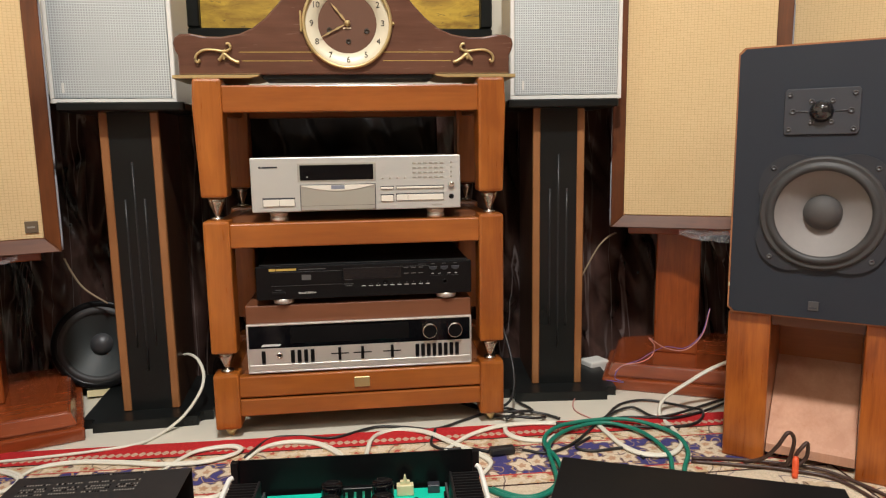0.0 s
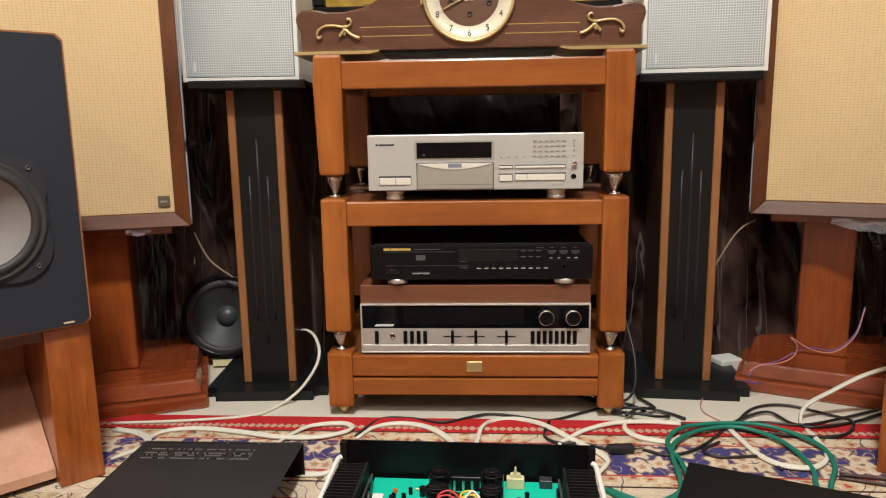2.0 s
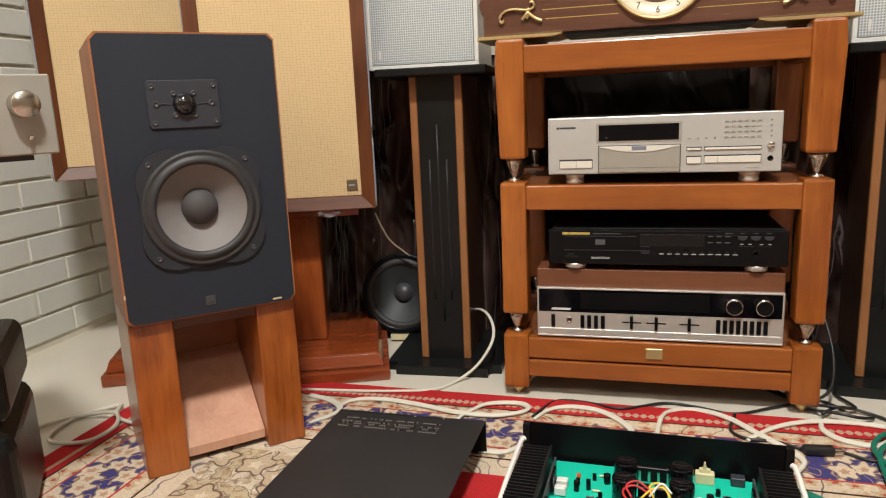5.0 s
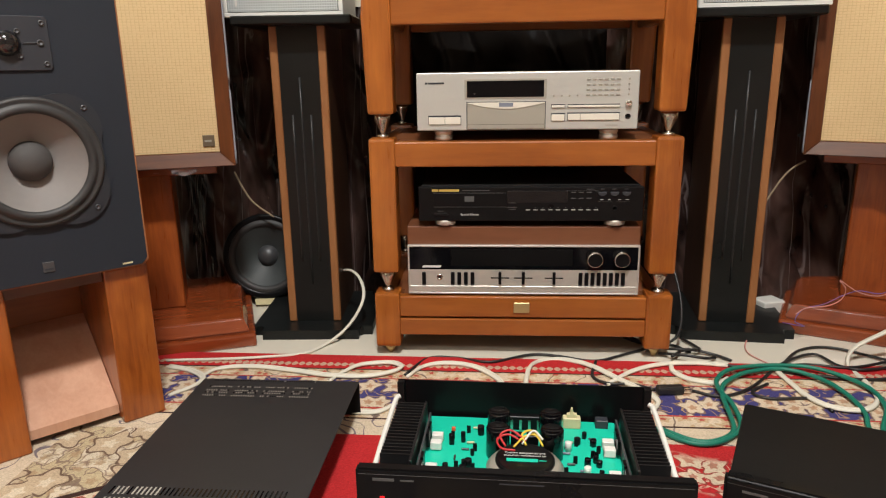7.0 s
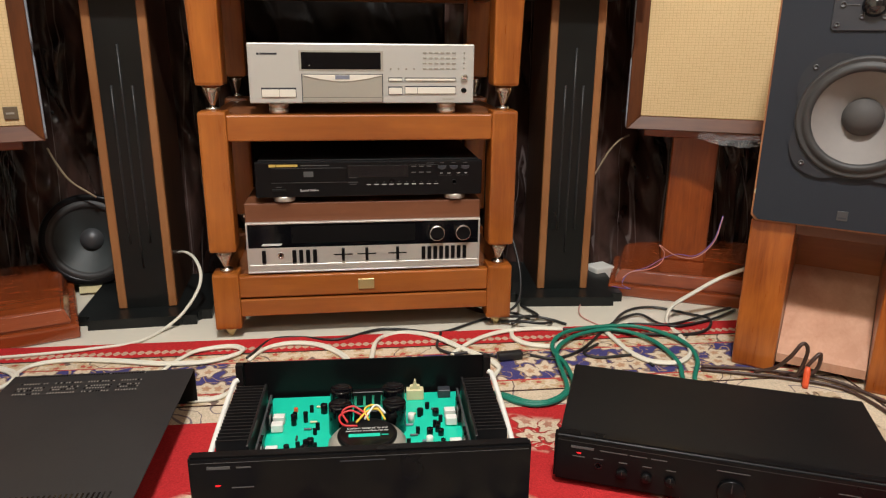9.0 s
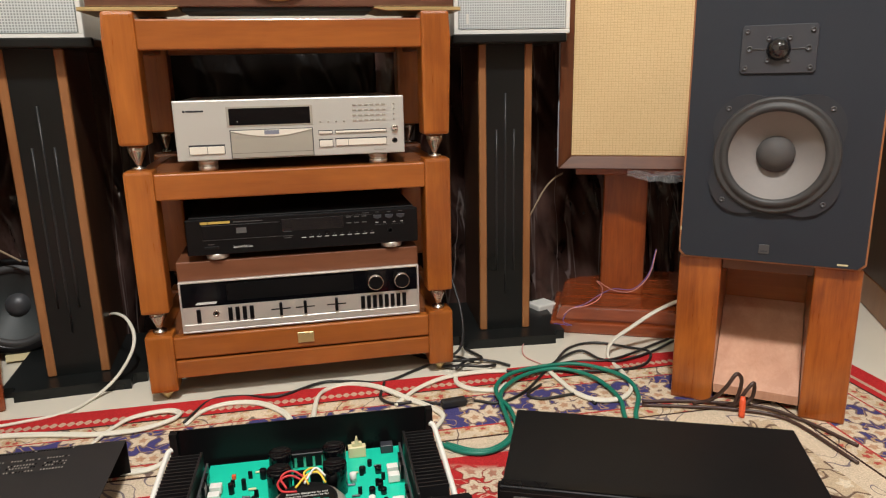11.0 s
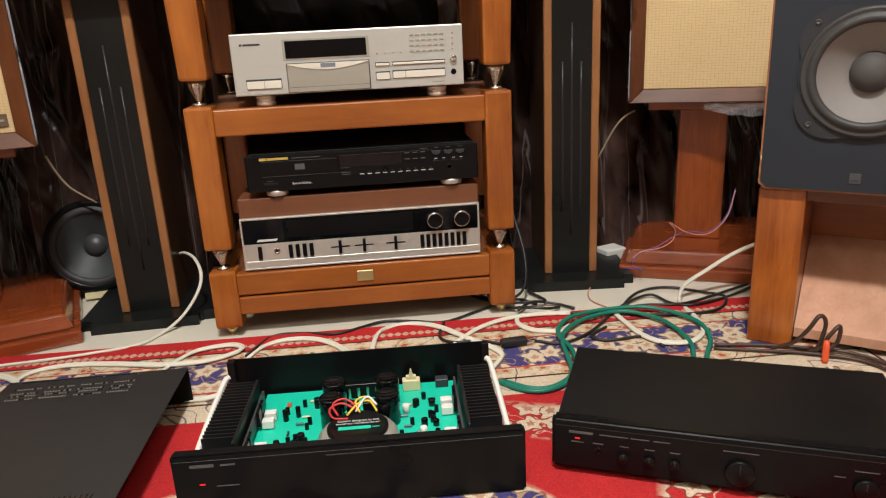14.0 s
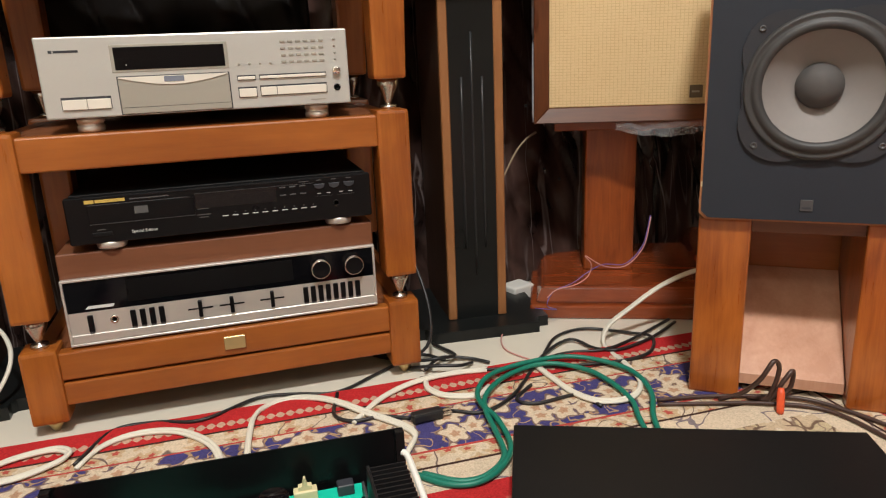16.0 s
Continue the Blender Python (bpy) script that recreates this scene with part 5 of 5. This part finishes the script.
# ---- amplifier cover lying on the rug ----
lid = thing("amplifier_cover", "black perforated steel amplifier cover lying on the rug", "cover", pose(-0.431, 1.122, FLOOR, 0, 0, -0.6) @ Matrix.Diagonal((1.015, 0.987, 1.015, 1)))
LH = 0.063
# pale slots paint the glints and lit rug that show through the holes
SLOT = mat("slot with lit rug behind", (0.36, 0.34, 0.3), 0.5)
part("top_sheet", box(-0.137, 0.137, -0.42, 0, LH - 0.0015, LH, 0.0006), LID_BLACK, lid)
part("flange", box(-0.137, 0.137, -0.0015, 0, 0.0, LH - 0.0016), BLACK, lid)
part("flange", box(-0.137, 0.137, -0.42, -0.4185, 0.0, LH - 0.0016), BLACK, lid)
for y, lit in ((-0.006, 0.12), (-0.031, 0.7), (-0.045, 0.75), (-0.053, 0.7), (-0.064, 0.85)):
    for i in range(44):
        x = -0.114 + 0.0041 * i
        if y < -0.02 and i % 12 in (10, 11):
            continue
        part("vent_slot", box(x - 0.0008, x + 0.0008, y - 0.0016, y + 0.0016, LH + 0.0001, LH + 0.0004), SLOT if rng.random() < lit else BLACK_GLOSS, lid)
for k in range(3):
    for i in range(38):
        x, y = -0.122 + 0.0062 * i, -0.338 - 0.024 * k
        part("vent_slot", box(x - 0.0012, x + 0.0012, y - 0.0085, y + 0.0085, LH + 0.0001, LH + 0.0004), SLOT if i < 11 and rng.random() < 0.85 else BLACK_GLOSS, lid)

# ---- loose driver leaning at the wall ----
drv = thing("loose_driver", "dark round bass driver leaning against the plastic sheeting", "speaker driver", pose(-0.644, 1.718, 0.129, -10, 0, 8) @ Matrix.Scale(1.06, 4))
part("basket", lathe([(0.035, -0.07), (0.05, -0.06), (0.09, -0.012), (0.102, -0.006), (0.104, 0.0), (0.1, 0.003), (0.09, 0.003), (0.088, 0.0)], 48, FRONT, cap=False), BLACK_SATIN, drv)
part("surround", lathe([(0.09, 0.002), (0.084, 0.007), (0.077, 0.006), (0.073, 0.0)], 48, FRONT, cap=False), RUBBER, drv)
part("cone", lathe([(0.0735, 0.0), (0.05, -0.014), (0.024, -0.026)], 48, FRONT, cap=False), worn("dark blue-grey cone", (0.036, 0.043, 0.043), 0.55, 0, 0.2), drv, "dark blue-grey cone")
part("dust_cap", lathe([(0.026, -0.026), (0.022, -0.018), (0.012, -0.011), (0, -0.009)], 32, FRONT, cap=False), SCREW, drv, "silvery dust cap")
part("block", box(-0.03, 0.03, -0.005, 0.06, -0.118, -0.1035), IVORY, drv)

# ---- dark floor speaker at the side ----
tall = thing("tall_speaker", "tall dark grille floor speaker with a wooden foot", "speaker", pose(1.36, 1.33, 0, 0, 0, -28))
part("cabinet", box(0, 0.38, 0.012, 0.36, 0.085, 1.05, 0.004), PILLAR_SIDE, tall)
part("grille", box(0.006, 0.374, 0, 0.012, 0.09, 1.04, 0.004), BAFFLE, tall, "dark cloth grille")
part("wooden_foot", box(0.0, 0.38, 0.004, 0.36, 0, 0.0848, 0.003), TRIM_WOOD, tall)

# ---- side table with a silver amplifier, by the brick wall ----
desk = thing("equipment_stand", "black equipment stand by the white brick wall", "stand", pose(-1.082, 0.735, 0, 0, 0, 40))
part("column", box(-0.18, 0.0, -0.12, 0.12, 0.3, 0.561, 0.01, 3), BLACK_MDF, desk)
part("column", box(-0.2, 0.135, -0.13, 0.13, 0.2, 0.3, 0.02, 3), BLACK_MDF, desk)
part("foot_block", box(-0.21, 0.135, -0.14, 0.14, 0.0, 0.19, 0.03, 4), BLACK_MDF, desk)
part("top_board", box(-0.2, 0.06, -0.14, 0.14, 0.561, 0.573, 0.003), BLACK_MDF, desk)
ia = thing("integrated_amplifier", "silver integrated amplifier with knobs and toggles on a black stand", "amplifier", pose(-1.009, 0.662, 0.573, 0, 0, 60))
part("case", box(-0.2, 0.2, -0.14, 0.15, 0.01, 0.105, 0.003), SILVER_DARK, ia)
part("front_panel", box(-0.205, 0.205, -0.148, -0.14, 0.008, 0.11, 0.002), SILVER_DARK, ia)
for x, r in ((-0.15, 0.012), (-0.08, 0.012), (0.0, 0.012), (0.168, 0.017)):
    part("knob", lathe([(r, 0), (r, 0.02), (r * 0.9, 0.022), (0, 0.022)], 24, at(x, -0.148, 0.072)), STEEL, ia)
for i in range(9):
    part("toggle", lathe([(0.002, 0), (0.0032, 0.016), (0, 0.018)], 10, at(-0.15 + 0.04 * i, -0.148, 0.03)), CHROME, ia)
for s in (-1, 1):
    part("foot", box(s * 0.16 - 0.02, s * 0.16 + 0.02, -0.12, 0.12, 0, 0.01), RUBBER, ia)

TAN = worn("dull tan cable", (0.3, 0.22, 0.14), 0.6)

# ---- cables ----
CABLES = {
    "white_a": [(-0.491, 1.989), (-0.448, 1.893), (-0.411, 1.767), (-0.403, 1.656), (-0.409, 1.538), (-0.427, 1.445), (-0.463, 1.389), (-0.537, 1.355), (-0.626, 1.342), (-0.744, 1.331)],
    "white_b": [(-0.728, 1.299), (-0.676, 1.282), (-0.635, 1.250), (-0.636, 1.213), (-0.666, 1.174)],
    "white_c": [(-0.640, 1.251), (-0.618, 1.292), (-0.555, 1.304), (-0.471, 1.289), (-0.386, 1.266), (-0.307, 1.264), (-0.256, 1.289), (-0.247, 1.312), (-0.273, 1.329), (-0.329, 1.318), (-0.356, 1.287), (-0.378, 1.240), (-0.388, 1.180), (-0.390, 1.135)],
    "white_d": [(-0.228, 1.268), (-0.202, 1.316), (-0.156, 1.335), (-0.098, 1.319), (-0.051, 1.264), (-0.035, 1.200), (-0.030, 1.130)],
    "white_e": [(-0.005, 1.120), (-0.002, 1.190), (0.004, 1.263), (0.016, 1.325), (0.044, 1.363), (0.086, 1.368), (0.135, 1.329), (0.188, 1.260), (0.223, 1.215), (0.236, 1.179), (0.214, 1.139)],
    "white_f": [(0.159, 1.250), (0.214, 1.307), (0.279, 1.341), (0.352, 1.350), (0.410, 1.343)],
    "white_g": [(0.298, 1.342), (0.295, 1.311), (0.315, 1.278), (0.362, 1.261), (0.390, 1.282)],
    "white_h": [(0.496, 1.321), (0.501, 1.268), (0.509, 1.209), (0.534, 1.168), (0.583, 1.161), (0.625, 1.200), (0.642, 1.271), (0.653, 1.362)],
    "white_i": [(-0.323, 1.124), (-0.267, 1.123), (-0.237, 1.153)],
    "green_a": [(0.210, 1.087), (0.243, 1.050), (0.277, 1.037), (0.314, 1.050), (0.352, 1.094), (0.362, 1.170), (0.355, 1.219), (0.365, 1.264), (0.404, 1.308), (0.475, 1.329), (0.556, 1.327), (0.608, 1.287), (0.633, 1.233), (0.622, 1.166), (0.583, 1.100), (0.560, 1.040), (0.548, 0.990)],
    "green_b": [(0.221, 1.083), (0.262, 1.049), (0.299, 1.048), (0.336, 1.080), (0.348, 1.143), (0.355, 1.201), (0.375, 1.250), (0.429, 1.297), (0.506, 1.317), (0.559, 1.278), (0.579, 1.221), (0.579, 1.154), (0.562, 1.106), (0.545, 1.050), (0.535, 0.995)],
    "black_a": [(-0.232, 1.280), (-0.195, 1.373), (-0.135, 1.377), (-0.063, 1.346), (0.022, 1.399), (0.083, 1.391), (0.153, 1.371), (0.233, 1.416), (0.318, 1.464), (0.359, 1.423)],
    "black_b": [(0.524, 1.364), (0.591, 1.441), (0.661, 1.456), (0.726, 1.406), (0.750, 1.358), (0.708, 1.301), (0.644, 1.289), (0.560, 1.304), (0.507, 1.319)],
    "black_c": [(0.309, 1.231), (0.357, 1.209), (0.425, 1.248), (0.524, 1.364), (0.606, 1.414), (0.631, 1.361), (0.664, 1.331), (0.750, 1.358), (0.844, 1.419)],
    "black_d": [(0.459, 1.265), (0.418, 1.228), (0.442, 1.203), (0.518, 1.206), (0.530, 1.159)],
    "black_e": [(0.151, 1.356), (0.135, 1.286), (0.160, 1.254), (0.204, 1.253), (0.243, 1.232)],
    "black_f": [(0.296, 1.368), (0.368, 1.366), (0.454, 1.335), (0.572, 1.363), (0.660, 1.345), (0.841, 1.435)],
    "brown_a": [(0.619, 1.144), (0.694, 1.125), (0.766, 1.093), (0.824, 1.059), (0.863, 0.993), (0.887, 0.909)],
    "brown_b": [(0.612, 1.132), (0.692, 1.102), (0.764, 1.071), (0.835, 1.014), (0.847, 0.865)],
    "pink_a": [(0.579, 1.493), (0.543, 1.519), (0.501, 1.495), (0.479, 1.427), (0.506, 1.364)],
}
Z0 = 0.0065
LOOK = {"white": (WHITE_CABLE, 0.0038, 0.8, "off-white flat mains cable lying on the rug", 0.0), "green": (GREEN_CABLE, 0.0044, 1.0, "coiled green cable lying on the rug", 0.0),
        "black": (BLACK_CABLE, 0.003, 1.0, "black cable lying across rug and tiles", 0.0), "brown": (BROWN_CABLE, 0.0033, 1.0, "dark brown speaker cable on the rug", 0.0), "pink": (PINK_WIRE, 0.0014, 1.0, "thin pink wire lying on the floor", 0.0)}
crng = random.Random(7)
for key, pts in CABLES.items():
    kind = key.split("_")[0]
    mt, r, flat, lab, _ = LOOK[kind]
    lift = crng.uniform(0.0, 0.004) + (0.006 if kind == "green" else 0)
    line = [(x, y, (Z0 if y < 1.36 else 0.001) + r * flat + lift * math.sin(math.pi * i / (len(pts) - 1)) ** 2) for i, (x, y) in enumerate(pts)]
    if key == "white_a":
        line = [(-0.427, 1.628, 0.119), (-0.398, 1.59, 0.131), (-0.373, 1.562, 0.124), (-0.357, 1.533, 0.099), (-0.361, 1.505, 0.069), (-0.389, 1.475, 0.03)] + line[5:]
    if key == "white_h":
        line += [(0.67, 1.386, 0.03), (0.72, 1.39, 0.06), (0.79, 1.386, 0.1), (0.861, 1.371, 0.125), (0.931, 1.352, 0.12)]
    solo(kind + "_cable", tube(line, r, flat), mt, lab, "cable", group=kind + " cables")
    if kind == "white" and key != "white_a":
        twin = [(x + 0.003, y + 0.0064, z + 0.0004) for x, y, z in line]
        solo("white_cable", tube(twin, r, flat), mt, lab, "cable", group="white cables")
for pts in ([(0.249, 1.495, 0.006), (0.29, 1.429, 0.012), (0.34, 1.4, 0.02), (0.38, 1.429, 0.008), (0.359, 1.495, 0.006)], [(0.199, 1.543, 0.006), (0.27, 1.457, 0.008), (0.33, 1.438, 0.03), (0.344, 1.467, 0.1), (0.329, 1.543, 0.199)], [(0.31, 1.381, 0.012), (0.35, 1.419, 0.012), (0.4, 1.41, 0.006), (0.43, 1.381, 0.005)], [(0.29, 1.41, 0.006), (0.33, 1.381, 0.016), (0.37, 1.371, 0.014), (0.4, 1.39, 0.006)]):
    solo("black_cable", tube(pts, 0.0032), BLACK_CABLE, "black cable tangled beside the rack's foot", "cable", group="black cables")
solo("white_cable", tube([(-0.908, 1.13, 0.011), (-0.994, 1.104, 0.012), (-1.061, 1.114, 0.012), (-1.099, 1.145, 0.014), (-1.122, 1.182, 0.01), (-1.17, 1.139, 0.005), (-1.182, 1.081, 0.005), (-1.159, 1.022, 0.006), (-1.104, 1.002, 0.012), (-1.057, 1.022, 0.013), (-1.041, 1.071, 0.02), (-1.079, 1.12, 0.022), (-1.14, 1.13, 0.012), (-1.212, 1.091, 0.005), (-1.235, 1.012, 0.005)], 0.0042), WHITE_CABLE, "off-white cable coiled at the rug's edge", "cable", group="white cables")
plug = thing("mains_plug", "black moulded plug at the end of a cable", "plug", pose(0.272, 1.222, Z0 + 0.001, 0, 0, 5))
part("body", box(-0.03, 0.02, -0.009, 0.009, 0, 0.016, 0.004, 2), BLACK_CABLE, plug)
part("pins", box(0.0205, 0.034, -0.006, -0.003, 0.006, 0.010), STEEL, plug)
part("pins", box(0.0205, 0.034, 0.003, 0.006, 0.006, 0.010), STEEL, plug)
for pts in ([(0.706, 1.11, 0.011), (0.729, 1.086, 0.03), (0.737, 1.061, 0.063), (0.753, 1.056, 0.09), (0.769, 1.061, 0.071), (0.766, 1.071, 0.025), (0.758, 1.081, 0.014)], [(0.749, 1.1, 0.011), (0.766, 1.071, 0.02), (0.78, 1.061, 0.052), (0.795, 1.061, 0.065), (0.798, 1.066, 0.035), (0.78, 1.071, 0.014)]):
    solo("brown_cable", tube(pts, 0.0036), BROWN_CABLE, "dark brown speaker cable looped upwards on the rug", "cable", group="brown cables")
solo("orange_plug", lathe([(0.0, -0.0), (0.0045, 0.0), (0.0056, 0.006), (0.0056, 0.03), (0.004, 0.038), (0, 0.038)], 16), ORANGE, "orange banana plug on the speaker cable", "plug", pose(0.765, 1.047, Z0 + 0.001, -12, 8, 0))
solo("pink_wire", tube([(0.598, 1.495, 0.066), (0.619, 1.495, 0.08), (0.661, 1.495, 0.085), (0.689, 1.495, 0.1), (0.695, 1.495, 0.124), (0.681, 1.495, 0.143), (0.724, 1.495, 0.116), (0.774, 1.495, 0.11), (0.815, 1.495, 0.146), (0.836, 1.505, 0.204)], 0.0012), PINK_WIRE, "thin pink speaker wire hanging from the pedestal", "wire")
solo("blue_wire", tube([(0.597, 1.552, 0.024), (0.628, 1.514, 0.03), (0.598, 1.495, 0.05), (0.615, 1.5, 0.075), (0.658, 1.5, 0.088), (0.691, 1.5, 0.106), (0.726, 1.5, 0.118), (0.776, 1.5, 0.113), (0.816, 1.5, 0.148), (0.838, 1.51, 0.206)], 0.001), BLUE_WIRE, "thin blue speaker wire beside the pedestal", "wire")
for pts in ([(0.683, 1.732, 0.366), (0.645, 1.703, 0.355), (0.619, 1.703, 0.325), (0.581, 1.703, 0.257)], [(-0.712, 1.732, 0.346), (-0.684, 1.703, 0.312), (-0.66, 1.703, 0.274), (-0.61, 1.703, 0.236)]):
    solo("tan_cable", tube(pts, 0.0024), TAN, "tan speaker cable behind the pillar", "cable", group="tan cables")
# white block stands in for what looks like a scrap of paper
card = thing("white_scrap", "small white block for a paper scrap on the pillar base", "adapter", pose(0.614, 1.685, 0.0, 0, 0, 20))
part("body", box(-0.03, 0.03, -0.025, 0.025, 0, 0.035, 0.004, 2), WHITE_PAINT, card)


# ---- clear film hanging under the cream speakers ----
def film(m, w, h, seed):
    bm = bmesh.new()
    nx, nz = 36, 10
    grid = []
    for i in range(nx + 1):
        col = []
        for k in range(nz + 1):
            x, z = w * i / nx, -h * k / nz * (0.5 + 0.5 * math.sin(math.pi * i / nx))
            f = noise.noise((x * 60 + seed, z * 60, seed)) * 0.009
            col.append(bm.verts.new((x, f - 0.004, z + 0.4 * f)))
        grid.append(col)
    for a, b in zip(grid, grid[1:]):
        for k in range(nz):
            if (a[k].co - a[k + 1].co).length > 1e-6 or (b[k].co - b[k + 1].co).length > 1e-6:
                bm.faces.new((a[k], b[k], b[k + 1], a[k + 1])).smooth = True
    return solo("plastic_film", bm, FILM, "crumpled clear plastic film under a loudspeaker", "plastic film", m, "plastic films")


film(pose(AR_R[0], AR_R[1], AR_Z - 0.001, 0, 0, AR_R[2]) @ Matrix.Translation((-0.03, 0.01, 0)), 0.2, 0.03, 3)
film(pose(AR_L[0], AR_L[1], AR_Z - 0.001, 0, 0, AR_L[2]) @ Matrix.Translation((0.06, 0.01, 0)), 0.05, 0.016, 8)

# ---- painted bricks of the side wall ----
BW, BH = 0.235, 0.075
brick_mesh = mesh_of("brick", box(0, 0.008, 0.004, BW - 0.004, 0.004, BH - 0.004, 0.003), BRICK_PAINT)
for k in range(16):
    for i in range(9):
        y = 1.97 - (i + 1) * BW - (BW / 2 if k % 2 else 0) + 0.1
        if y + BW > 1.97 or y < -0.2:
            continue
        b = new("brick", brick_mesh)
        b.parent = wall_west
        b.location = (X0 - 0.008, y, 0.02 + k * BH)
